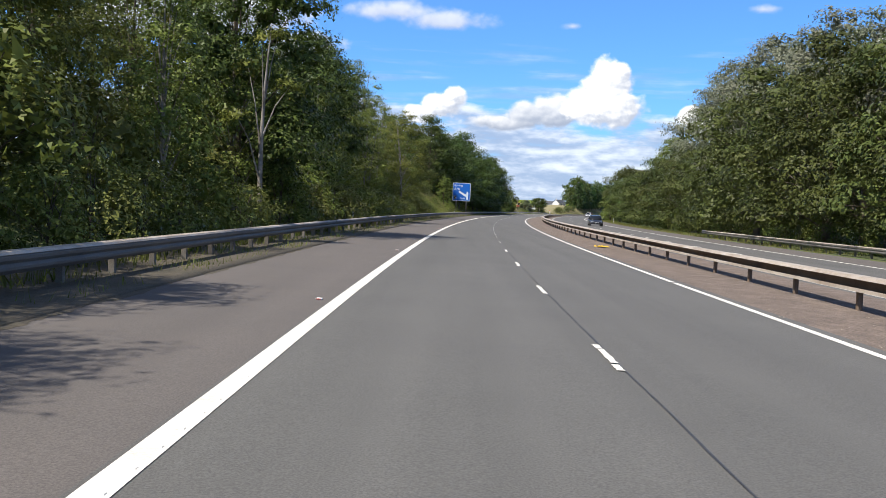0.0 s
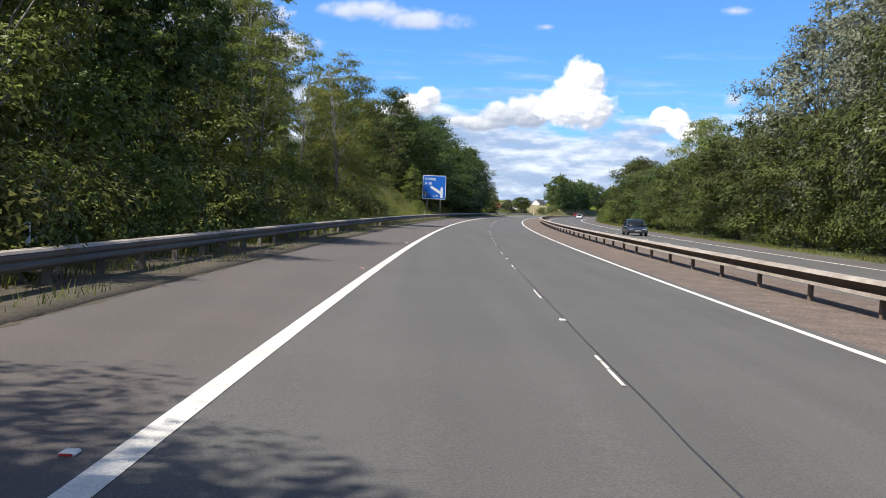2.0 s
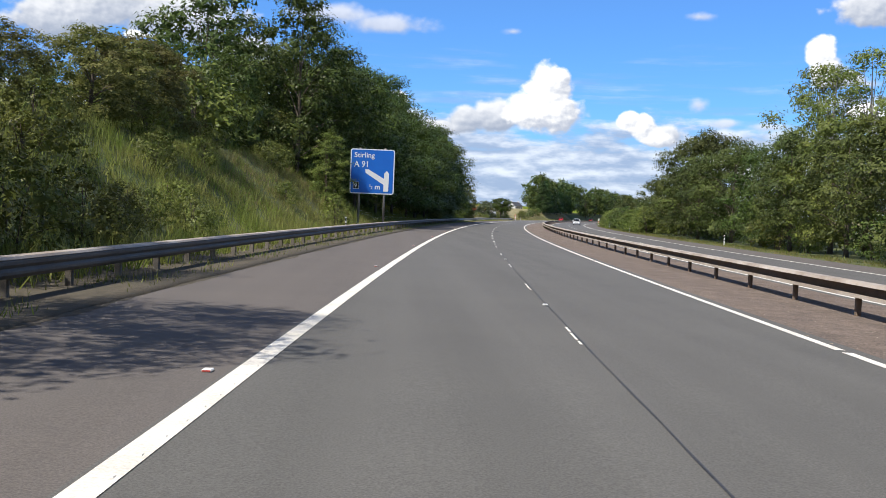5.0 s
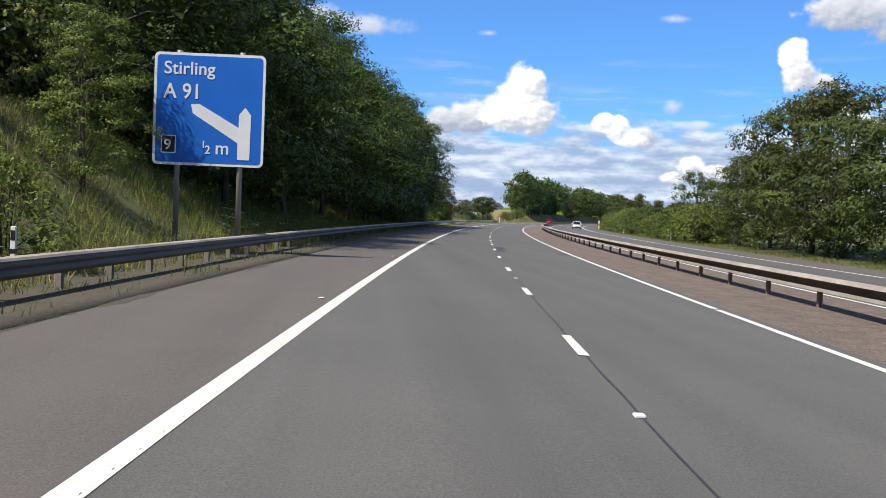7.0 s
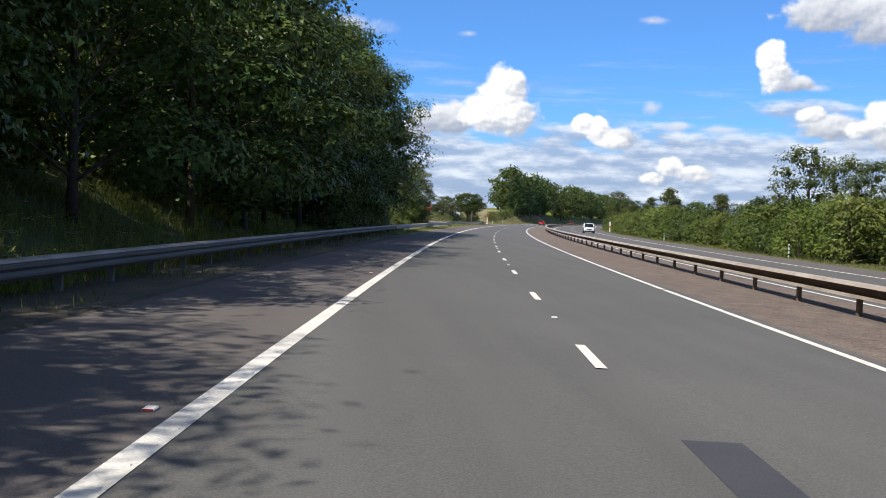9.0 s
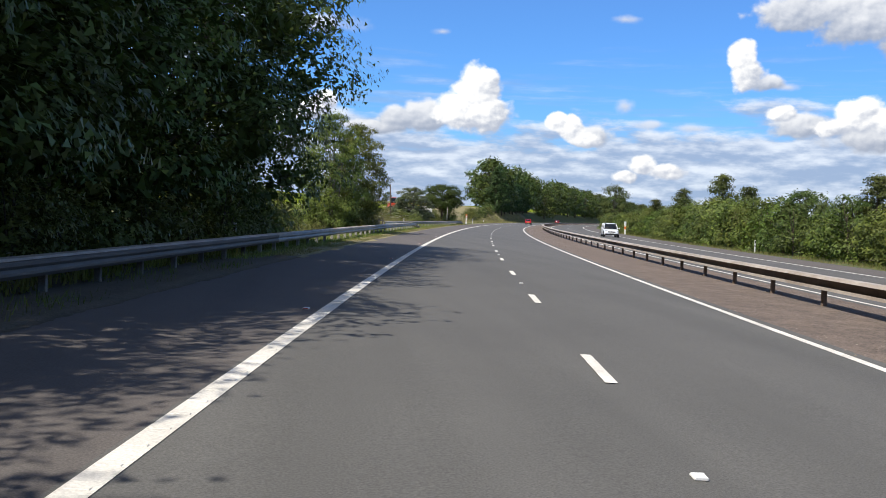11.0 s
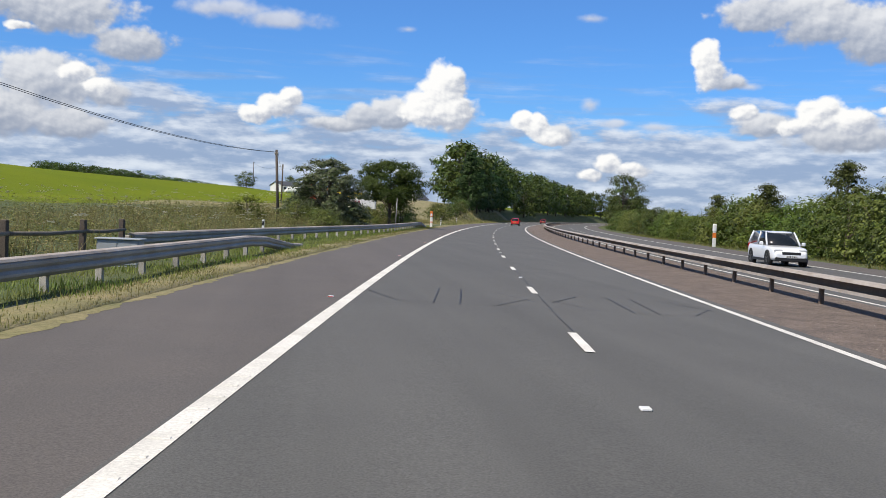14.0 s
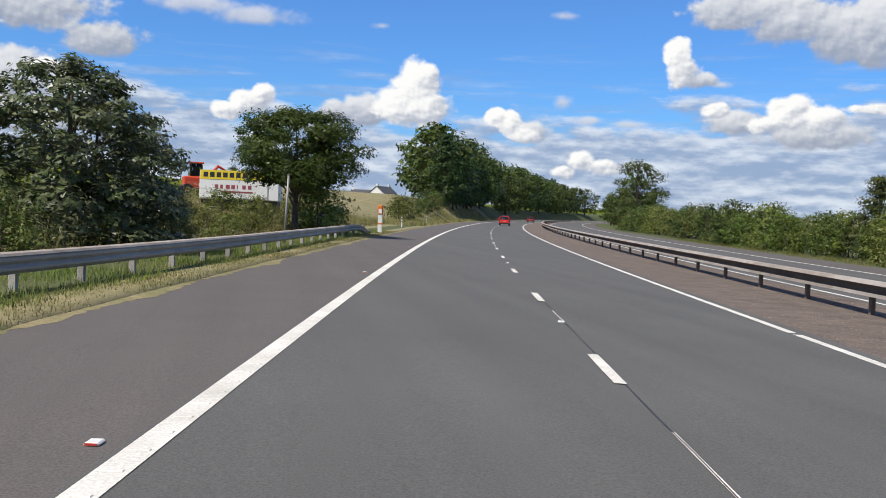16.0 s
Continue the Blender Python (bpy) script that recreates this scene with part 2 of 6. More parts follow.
def leaf_shader(name, color, other, shine=0.45, through_light=0.22, scale=0.35):
    """Leaves: each leaf and each bough a little different, with light coming through."""
    m = bpy.data.materials.new(name)
    m.use_nodes = True
    nt = m.node_tree
    b = nt.nodes["Principled BSDF"]
    out = nt.nodes["Material Output"]
    b.inputs["Roughness"].default_value = shine
    b.inputs["Specular IOR Level"].default_value = 0.18
    geo = nt.nodes.new("ShaderNodeNewGeometry")
    info = nt.nodes.new("ShaderNodeObjectInfo")
    n = nt.nodes.new("ShaderNodeTexNoise")
    nt.links.new(geo.outputs["Position"], n.inputs["Vector"])
    n.inputs["Scale"].default_value, n.inputs["Detail"].default_value = scale, 3
    span = nt.nodes.new("ShaderNodeMapRange")
    nt.links.new(n.outputs[0], span.inputs[0])
    span.inputs[1].default_value, span.inputs[2].default_value = 0.35, 0.65
    mix = nt.nodes.new("ShaderNodeMix")
    mix.data_type = "RGBA"
    nt.links.new(span.outputs[0], mix.inputs[0])
    mix.inputs[6].default_value, mix.inputs[7].default_value = (*color, 1), (*other, 1)
    hsv = nt.nodes.new("ShaderNodeHueSaturation")
    nt.links.new(mix.outputs[2], hsv.inputs["Color"])
    v = nt.nodes.new("ShaderNodeMapRange")
    nt.links.new(geo.outputs["Random Per Island"], v.inputs[0])
    v.inputs[3].default_value, v.inputs[4].default_value = 0.60, 1.42
    o = nt.nodes.new("ShaderNodeMapRange")
    nt.links.new(info.outputs["Random"], o.inputs[0])
    o.inputs[3].default_value, o.inputs[4].default_value = 0.82, 1.2
    mul = nt.nodes.new("ShaderNodeMath")
    mul.operation = "MULTIPLY"
    nt.links.new(v.outputs[0], mul.inputs[0])
    nt.links.new(o.outputs[0], mul.inputs[1])
    nt.links.new(mul.outputs[0], hsv.inputs["Value"])
    hue = nt.nodes.new("ShaderNodeMapRange")
    nt.links.new(info.outputs["Random"], hue.inputs[0])
    hue.inputs[3].default_value, hue.inputs[4].default_value = 0.485, 0.515
    nt.links.new(hue.outputs[0], hsv.inputs["Hue"])
    nt.links.new(hsv.outputs[0], b.inputs["Base Color"])
    t = nt.nodes.new("ShaderNodeBsdfTranslucent")
    nt.links.new(hsv.outputs[0], t.inputs["Color"])
    ms = nt.nodes.new("ShaderNodeMixShader")
    ms.inputs[0].default_value = through_light
    nt.links.new(b.outputs[0], ms.inputs[1])
    nt.links.new(t.outputs[0], ms.inputs[2])
    nt.links.new(ms.outputs[0], out.inputs["Surface"])
    return m


ASPHALT = shader("asphalt", (0.092, 0.0895, 0.0845), 0.86, (0.109, 0.106, 0.099), 0.28, 0.5, 55, 0.4, depth=0.008, streak=0.11, speck=0.45)
SHOULDER = shader("shoulder_asphalt", (0.118, 0.103, 0.094), 0.9, (0.100, 0.090, 0.084), 0.5, 0.5, 55, 0.4, depth=0.008, streak=0.08, speck=0.45)
MEDIAN = shader("gritty_median", (0.200, 0.154, 0.124), 0.95, (0.115, 0.089, 0.074), 1.6, 0.42, 17, 0.9, depth=0.05, streak=0.09, speck=0.62)
SEAL = shader("tar_seal", (0.030, 0.031, 0.035), 0.6, (0.050, 0.050, 0.055), 3.0)
PATCH = shader("dark_asphalt_patch", (0.040, 0.041, 0.050), 0.8, (0.055, 0.055, 0.062), 1.5, 0.5, 70, 0.3, depth=0.006)
PAINT = shader("road_paint", (0.80, 0.77, 0.71), 0.7, (0.58, 0.555, 0.50), 1.1, 0.4, 32, 0.25, depth=0.004, speck=0.24)
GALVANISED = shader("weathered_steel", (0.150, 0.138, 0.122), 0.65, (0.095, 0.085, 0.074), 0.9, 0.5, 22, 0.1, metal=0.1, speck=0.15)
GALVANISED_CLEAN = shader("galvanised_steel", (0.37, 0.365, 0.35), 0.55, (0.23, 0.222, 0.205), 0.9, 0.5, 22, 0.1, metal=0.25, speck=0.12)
RUSTY = shader("rust_stained_steel", (0.210, 0.158, 0.115), 0.8, (0.130, 0.096, 0.072), 1.2, 0.5, 25, 0.2, metal=0.1, speck=0.2)
# rail steel with the sunlight on its edges painted in as a paler tone
RAILTOP = shader("sunlit_rail_edge", (0.56, 0.50, 0.43), 0.6, (0.30, 0.235, 0.18), 0.9, 0.45, 22, 0.1, metal=0.2, speck=0.15)
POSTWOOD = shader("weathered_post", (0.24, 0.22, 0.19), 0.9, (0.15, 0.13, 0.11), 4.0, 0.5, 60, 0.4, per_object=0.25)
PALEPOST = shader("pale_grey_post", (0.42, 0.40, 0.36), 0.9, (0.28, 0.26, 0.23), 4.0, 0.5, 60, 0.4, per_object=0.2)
EARTH = shader("rough_ground", (0.058, 0.092, 0.020), 0.95, (0.100, 0.098, 0.038), 0.25, 0.6, 5, 0.8, depth=0.08)
SOIL = shader("verge_soil", (0.100, 0.080, 0.058), 0.95, (0.062, 0.056, 0.036), 0.9, 0.5, 12, 0.8, depth=0.04)
CROP = shader("field_crop", (0.150, 0.182, 0.010), 0.95, (0.112, 0.150, 0.008), 0.06, 0.5, 3.0, 0.4, depth=0.1, speck=0.14, spec=0.08)
STRAW = shader("straw_verge", (0.300, 0.245, 0.130), 0.95, (0.170, 0.165, 0.065), 0.8, 0.4, 14, 0.7, depth=0.03)
BARK = shader("bark", (0.11, 0.085, 0.062), 0.95, (0.065, 0.050, 0.038), 3.0, 0.5, 28, 0.6)
GREYBARK = shader("grey_bark", (0.24, 0.21, 0.165), 0.92, (0.12, 0.10, 0.08), 2.2, 0.4, 20, 0.5)
PALEBARK = shader("pale_birch_bark", (0.31, 0.285, 0.25), 0.85, (0.12, 0.105, 0.09), 2.5, 0.3, 16, 0.4)
LEAF = leaf_shader("leaf_green", (0.100, 0.132, 0.027), (0.165, 0.190, 0.042))
LEAF_NEAR = leaf_shader("leaf_sunny_green", (0.138, 0.165, 0.033), (0.210, 0.225, 0.052), 0.45, 0.34)
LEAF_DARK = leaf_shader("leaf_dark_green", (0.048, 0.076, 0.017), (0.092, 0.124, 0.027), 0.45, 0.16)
LEAF_WILLOW = leaf_shader("leaf_grey_willow", (0.225, 0.228, 0.160), (0.135, 0.150, 0.088))
LEAF_BUSH = leaf_shader("leaf_bush", (0.090, 0.112, 0.025), (0.160, 0.168, 0.044), scale=0.6)
BANKGRASS = leaf_shader("bank_grass_blades", (0.170, 0.225, 0.042), (0.270, 0.265, 0.085), 0.6, 0.4)
LEAF_OLIVE = leaf_shader("leaf_olive", (0.120, 0.130, 0.034), (0.175, 0.165, 0.055), 0.5, 0.4)
LEAF_DEEP = leaf_shader("leaf_deep_green", (0.050, 0.088, 0.018), (0.085, 0.125, 0.028), 0.35, 0.4)
LEAF_SILVER = leaf_shader("leaf_silver_green", (0.064, 0.096, 0.030), (0.165, 0.180, 0.098), 0.3, 0.2, 2.2)
LEAF_PINE = leaf_shader("leaf_pine", (0.030, 0.066, 0.018), (0.045, 0.085, 0.022), 0.5, 0.1)
LEAF_HEDGE = leaf_shader("leaf_hedge", (0.066, 0.104, 0.018), (0.130, 0.168, 0.030), 0.45, 0.22, 0.5)
LEAF_SHADE = leaf_shader("leaf_shaded_green", (0.048, 0.062, 0.016), (0.094, 0.112, 0.027), 0.5, 0.18)
GRASS = leaf_shader("grass_blades", (0.105, 0.155, 0.026), (0.185, 0.190, 0.055), 0.6, 0.25)
DRYGRASS = leaf_shader("dry_grass", (0.29, 0.235, 0.115), (0.175, 0.185, 0.055), 0.7, 0.3)


# ---- helpers ----
def put(name, bm, material, parent=None, label=""):
    me = bpy.data.meshes.new(name)
    bm.to_mesh(me)
    bm.free()
    me.materials.append(material)
    ob = new(name, me)
    ob.parent = parent
    return tagged(ob, label) if label else ob


part = put


def empty(name, m=None):
    ob = new(name)
    ob.empty_display_size = 0.3
    if m is not None:
        ob.matrix_basis = m
    return ob


def box(bm, x0, x1, y0, y1, z0, z1, bevel=0.0, m=None):
    vs = [bm.verts.new(Vector(p)) for p in ((x0, y0, z0), (x1, y0, z0), (x1, y1, z0), (x0, y1, z0),
                                             (x0, y0, z1), (x1, y0, z1), (x1, y1, z1), (x0, y1, z1))]
    fs = [bm.faces.new([vs[i] for i in f]) for f in ((3, 2, 1, 0), (4, 5, 6, 7), (0, 1, 5, 4), (1, 2, 6, 5), (2, 3, 7, 6), (3, 0, 4, 7))]
    if bevel:
        es = list({e for f in fs for e in f.edges})
        made = bmesh.ops.bevel(bm, geom=es, offset=bevel, segments=1, affect="EDGES")
        vs = list({v for f in made["faces"] for v in f.verts} | {v for v in vs if v.is_valid})
    if m is not None:
        for v in vs:
            v.co = m @ v.co
    return vs


def tube(bm, pts, radii, seg=7, cap=True):
    rings = []
    for i, p in enumerate(pts):
        p = Vector(p)
        a = Vector(pts[max(i - 1, 0)])
        b = Vector(pts[min(i + 1, len(pts) - 1)])
        way = (b - a).normalized()
        side = way.cross(Vector((0.3, 1, 0.1))).normalized()
        top = side.cross(way)
        rings.append([bm.verts.new(p + (side * math.cos(2 * math.pi * k / seg) + top * math.sin(2 * math.pi * k / seg)) * radii[i]) for k in range(seg)])
    for r, q in zip(rings, rings[1:]):
        for k in range(seg):
            f = bm.faces.new((r[k], r[(k + 1) % seg], q[(k + 1) % seg], q[k]))
            f.smooth = True
    if cap:
        bm.faces.new(rings[0][::-1])
        bm.faces.new(rings[-1])


def mesh_of(name, verts, faces, material):
    me = bpy.data.meshes.new(name)
    me.from_pydata(np.asarray(verts).tolist(), [], np.asarray(faces).tolist())
    me.materials.append(material)
    return me


def spans(s0, s1, step):
    n = max(1, round((s1 - s0) / step))
    return [s0 + (s1 - s0) * i / n for i in range(n + 1)]


def strip(name, s0, s1, d0, d1, z, material, thick=0.0, step=6.0, parent=None, across=1, label=""):
    """A flat band along the road from s0 to s1 between d0 and d1, z above the surface."""
    bm = bmesh.new()
    rows = []
    for s in spans(s0, s1, step):
        rows.append([bm.verts.new(road(s, d0 + (d1 - d0) * i / across, z)) for i in range(across + 1)])
    for a, b in zip(rows, rows[1:]):
        for i in range(across):
            bm.faces.new((a[i], a[i + 1], b[i + 1], b[i]))
    if thick:
        low = [[bm.verts.new(v.co - Vector((0, 0, thick))) for v in (r[0], r[-1])] for r in rows]
        for (a, la), (b, lb) in zip(zip(rows, low), zip(rows[1:], low[1:])):
            bm.faces.new((a[0], b[0], lb[0], la[0]))
            bm.faces.new((b[-1], a[-1], la[1], lb[1]))
        bm.faces.new((rows[0][0], low[0][0], low[0][1], *rows[0][:0:-1]))
        bm.faces.new((rows[-1][-1], low[-1][1], low[-1][0], *rows[-1][:-1]))
    bmesh.ops.recalc_face_normals(bm, faces=bm.faces)
    return put(name, bm, material, parent, label)


def swept(bm, profile, s_list, d_of, z_of=None, lift=None):
    """A profile of (across, height) points drawn along the road."""
    rows = []
    for s in s_list:
        dz = lift(s) if lift else 0.0
        rows.append([bm.verts.new(road(s, d_of(s) + a, h + dz)) for a, h in profile])
    n = len(profile)
    for a, b in zip(rows, rows[1:]):
        for i in range(n):
            bm.faces.new((a[i], a[(i + 1) % n], b[(i + 1) % n], b[i]))
    bm.faces.new(rows[0])
    bm.faces.new(rows[-1][::-1])
    bmesh.ops.recalc_face_normals(bm, faces=bm.faces)


def smooth(x, a, b):
    t = min(1.0, max(0.0, (x - a) / (b - a)))
    return t * t * (3 - 2 * t)


HERB = leaf_shader("rough_herb_leaves", (0.140, 0.168, 0.044), (0.265, 0.222, 0.100), 0.6, 0.3, 0.5)

# ---- ground: one sheet from the verges to the horizon ----
def bank_height(s):
    return (2.6 + 2.5 * smooth(s, 70, 120)) * smooth(s, -160, -60) * (1 - 0.45 * smooth(s, 186, 225)) * (1 - smooth(s, 262, 296))


VERGE = -6.7


def ground_z(s, d):
    """Height of the open ground over the road's own plane."""
    if VERGE < d < 19.3:
        return -0.25
    n = noise.noise(Vector((s * 0.045, d * 0.09, 0.3))) + 0.5 * noise.noise(Vector((s * 0.15, d * 0.2, 4.0)))
    if d <= VERGE:
        u = -d
        z = 0.035 - 0.05 * smooth(u, 6.7, 9.0)
        b = bank_height(s)
        z += b * smooth(u, 9.2, 19.0) + 0.35 * n * smooth(u, 9.0, 14.0)
        z += (0.9 * smooth(u, 10, 22) * smooth(s, 285, 330)) * (1 - smooth(u, 40, 60))
        hill = smooth(u, 32, 150) * 11.2 * (1.0 - 0.62 * smooth(s, 540, 740)) - 3.0 * smooth(u, 175, 330)
        hill += 28.5 * smooth(u, 360, 620) * smooth(s, 700, 1050) * (1 - 0.35 * smooth(s, 1150, 1450))
        hill += 3.6 * smooth(s, 450, 590) * smooth(u, 18, 58) * (1 - smooth(u, 78, 115)) * (1 - smooth(s, 680, 850))
        z += hill * (1 if u > 18 else 0) + FALL * d * smooth(u, 15, 60)
        z += 0.8 * smooth(s, 380, 430) * smooth(u, 12, 22) * (1 - smooth(u, 40, 70))
        z += 2.6 * smooth(s, 500, 560) * smooth(u, 9.5, 15) * (1 - smooth(u, 20, 60))
        return z
    z = -0.02 + 0.25 * n * smooth(d, 21, 26) + FALL * d * smooth(d, 19.3, 60)
    return z + 0.6 * smooth(d, 24, 34)


def build_ground():
    ds = [-2400, -1600, -1000, -650, -450, -330, -260, -210, -170, -140, -115, -95, -78, -64, -53, -45, -39, -34, -30, -27, -24.5, -22.5,
          -21, -19.5, -18, -16.8, -15.6, -14.5, -13.5, -12.6, -11.8, -11, -10.3, -9.6, -9, -8.4, -7.8, -7.2, -6.71, -6.69, 19.29, 19.31, 20.5, 22, 23.5, 25,
          27, 29, 32, 36, 42, 50, 62, 80, 110, 160, 240, 360, 560, 900, 1300, 1500]
    ss = [-2000, -1200, -700, -400, -220, -120, -70] + list(range(-40, 640, 4)) + [650, 665, 685, 710, 740, 780, 830, 900, 1000, 1150, 1400, 1800, 2300, 2900]
    bm = bmesh.new()
    rows = [[bm.verts.new(road(s, d, ground_z(s, d))) for d in ds] for s in ss]
    for a, b in zip(rows, rows[1:]):
        for i in range(len(ds) - 1):
            f = bm.faces.new((a[i], a[i + 1], b[i + 1], b[i]))
            f.smooth = True
    bm.verts.ensure_lookup_table()
    ob = put("ground", bm, EARTH)
    ob.data.materials.append(CROP)
    ob.data.materials.append(STRAW)
    ob.data.materials.append(SOIL)
    n = len(ds) - 1
    for p in ob.data.polygons:
        i, j = p.index % n, p.index // n
        if -34 - 0.35 * (ss[j] - 500) <= ds[i] < -34 and ss[j] > 500:
            p.material_index = 2
        elif ds[i] < -34 and ss[j] > 250:
            p.material_index = 1
        elif -7.9 < ds[i] < -6.7 and ss[j] > 283:
            p.material_index = 2
        elif -9.7 < ds[i] < -6.7 and ss[j] > 283:
            p.material_index = 0
        elif -9.7 < ds[i] < -6.7:
            p.material_index = 3
        elif -34 <= ds[i] < -9.7 and ss[j] > 400 and ss[j] < 640:
            p.material_index = 2
    tagged(ob, "grassy ground with cut banks beside the road", "ground", kind="structure")


build_ground()

# ---- carriageways ----
S0, S1 = -60.0, 1250.0
tagged(strip("road", S0, S1, -3.75, 3.95, 0.0, ASPHALT, 0.3, across=6), "grey asphalt dual carriageway lanes", "road", kind="structure")
tagged(strip("hard_shoulder", S0, S1, -7.0, -3.75, 0.0, SHOULDER, 0.3, across=2), "brownish asphalt hard shoulder", "road", kind="structure")
tagged(strip("central_reservation", S0, S1, 3.95, 8.05, 0.0, MEDIAN, 0.3, across=4), "gritty brown central reservation", "road", kind="structure")
tagged(strip("road_opposite", S0, S1, 8.05, 15.9, 0.0, ASPHALT, 0.3, across=6), "grey asphalt lanes of the opposite carriageway", "road", kind="structure")
tagged(strip("hard_shoulder_opposite", S0, S1, 15.9, 19.2, 0.0, SHOULDER, 0.3, across=2), "asphalt hard shoulder of the opposite carriageway", "road", kind="structure")


def ragged(name, s0, s1, inner, reach, material, label, seed):
    """Soil and mown grass creeping over the edge of the asphalt, with a torn outline."""
    bm = bmesh.new()
    rows = []
    for k in range(int((s1 - s0) / 0.13) + 1):
        s = s0 + 0.13 * k
        w = 0.7 + noise.noise(Vector((s * 0.31, seed, 0))) * 0.45 + noise.noise(Vector((s * 1.1, seed, 5))) * 0.20 + noise.noise(Vector((s * 3.7, seed, 9))) * 0.14
        w = max(0.06, w) * reach
        rows.append([bm.verts.new(road(s, inner - 0.15, 0.03)), bm.verts.new(road(s, inner + 0.5 * w, 0.026)), bm.verts.new(road(s, inner + w, 0.003))])
    for a, b in zip(rows, rows[1:]):
        for i in range(2):
            bm.faces.new((a[i], a[i + 1], b[i + 1], b[i]))
    tagged(put(name, bm, material), label, "verge", kind="structure")


ragged("verge_edge", -20, 284, -7.0, 0.5, SOIL, "dark soil and litter along the hard shoulder's edge", 3.0)
ragged("verge_edge", 283, 620, -7.0, 0.65, STRAW, "straw-coloured mown verge creeping over the asphalt", 7.0)


def line(name, d, wide, label, s0=S0, s1=S1):
    tagged(strip(name, s0, s1, d - wide / 2, d + wide / 2, 0.006, PAINT), label, "road marking", kind="structure")


for a, b in ((S0, 34.85), (34.98, 35.5), (35.68, S1)):
    line("edge_line_left", -3.60, 0.21, "solid white ribbed edge line beside the hard shoulder", a, b)
GAPS = [S0, 24.6, 52.8, 78.0, 102.2, 127.9, 154.0, 180.0, 206.5, 231.6, 257.0, 282.0, 307.5, 333.3, 361.4, 384.7, 410.0, S1]
for a, b in zip(GAPS, GAPS[1:]):
    line("edge_line_right", 3.65, 0.15, "solid white edge line beside the central reservation", a + 0.12, b - 0.12)
line("edge_line_opposite", 8.35, 0.15, "solid white edge line of the opposite carriageway")
line("edge_line_opposite_shoulder", 15.65, 0.2, "solid white edge line of the opposite hard shoulder")


def dashes():
    for k in range(-3, 100):
        for name, d, off in (("lane_dash", 0.0, 1.02), ("lane_dash", 12.0, 4.0)):
            s = off + 9 * k
            if s > 780 or (d > 1 and s > 560):
                continue
            bm = bmesh.new()
            rag = random.Random(k)
            # the older dashes have flaked away to narrow broken pieces
            worn = s < 165 and d < 1
            pieces = [(0.0, 2.0)]
            half = 0.066
            if worn:
                half = 0.048 if s < 40 else 0.022
                cuts = [0.0] + sorted(rag.uniform(0.3, 1.8) for _ in range(2 if s < 40 else 3)) + [2.0]
                pieces = [(a, b - rag.uniform(0.03, 0.14)) for a, b in zip(cuts, cuts[1:]) if b - a > 0.2]
            for a, b in pieces:
                rows = []
                n = 10
                shift = rag.uniform(-0.012, 0.012) - 0.02 if worn else 0.0
                for i in range(n + 1):
                    w = half * (rag.uniform(0.72, 1.05) if worn else rag.uniform(0.95, 1.03))
                    rows.append([bm.verts.new(road(s + a + (b - a) * i / n, d + shift + e * w, 0.012)) for e in (-1, 1)])
                for p, q in zip(rows, rows[1:]):
                    bm.faces.new((p[0], p[1], q[1], q[0]))
            ob = put(name, bm, PAINT)
            tagged(ob, "short white dash of the lane line", "road marking", "lane dashes", "structure")


dashes()


# ---- crash barriers ----
def barrier(name, label, profile, s0, s1, d_of, step, rail_material, post_size, post_top, post_material, phase, cap=None, drop=None):
    root = tagged(empty(name, Matrix.Translation(road(s0, d_of(s0)))), label, "crash barrier")
    back = root.matrix_basis.inverted()
    s = s0
    while s < s1 - 0.5:
        e = min(s + 2 * step, s1)
        bm = bmesh.new()
        swept(bm, profile, spans(s, e + 0.06, 2.4), d_of, lift=drop)
        bm.transform(back)
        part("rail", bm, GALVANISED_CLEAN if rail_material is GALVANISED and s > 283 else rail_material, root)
        # edge strips in a paler colour that stands for sun on the flanges
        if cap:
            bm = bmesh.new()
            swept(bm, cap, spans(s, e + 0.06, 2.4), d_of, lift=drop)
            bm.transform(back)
            part("rail_edge", bm, RAILTOP, root, "upper edge of the rail, sunlight put into its pale colour")
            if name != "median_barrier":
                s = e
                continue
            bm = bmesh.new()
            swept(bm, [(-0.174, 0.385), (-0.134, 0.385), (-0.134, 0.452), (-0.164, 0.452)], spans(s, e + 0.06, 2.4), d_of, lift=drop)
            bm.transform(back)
            part("rail_lip", bm, RAILTOP, root, "lower lip of the rail, sunlight put into its pale colour")
        s = e
    me = None
    k = math.ceil((s0 - phase) / step)
    while phase + k * step < s1:
        s = phase + k * step
        k += 1
        top = post_top + (drop(s) if drop else 0)
        if me is None or drop:
            bm = bmesh.new()
            w, t = post_size
            box(bm, -w / 2, w / 2, -t / 2, t / 2, -0.3, max(top, 0.05), 0.012)
            me = bpy.data.meshes.new("post")
            bm.to_mesh(me)
            bm.free()
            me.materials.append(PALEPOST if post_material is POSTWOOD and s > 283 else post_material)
        ob = new("post", me)
        ob.parent = root
        p = road(s, d_of(s) + POST_OFF.get(name, 0.0))
        ob.matrix_basis = back @ Matrix.Translation(p) @ pose(0, 0, 0, 0, 0, heading(s))
    return root


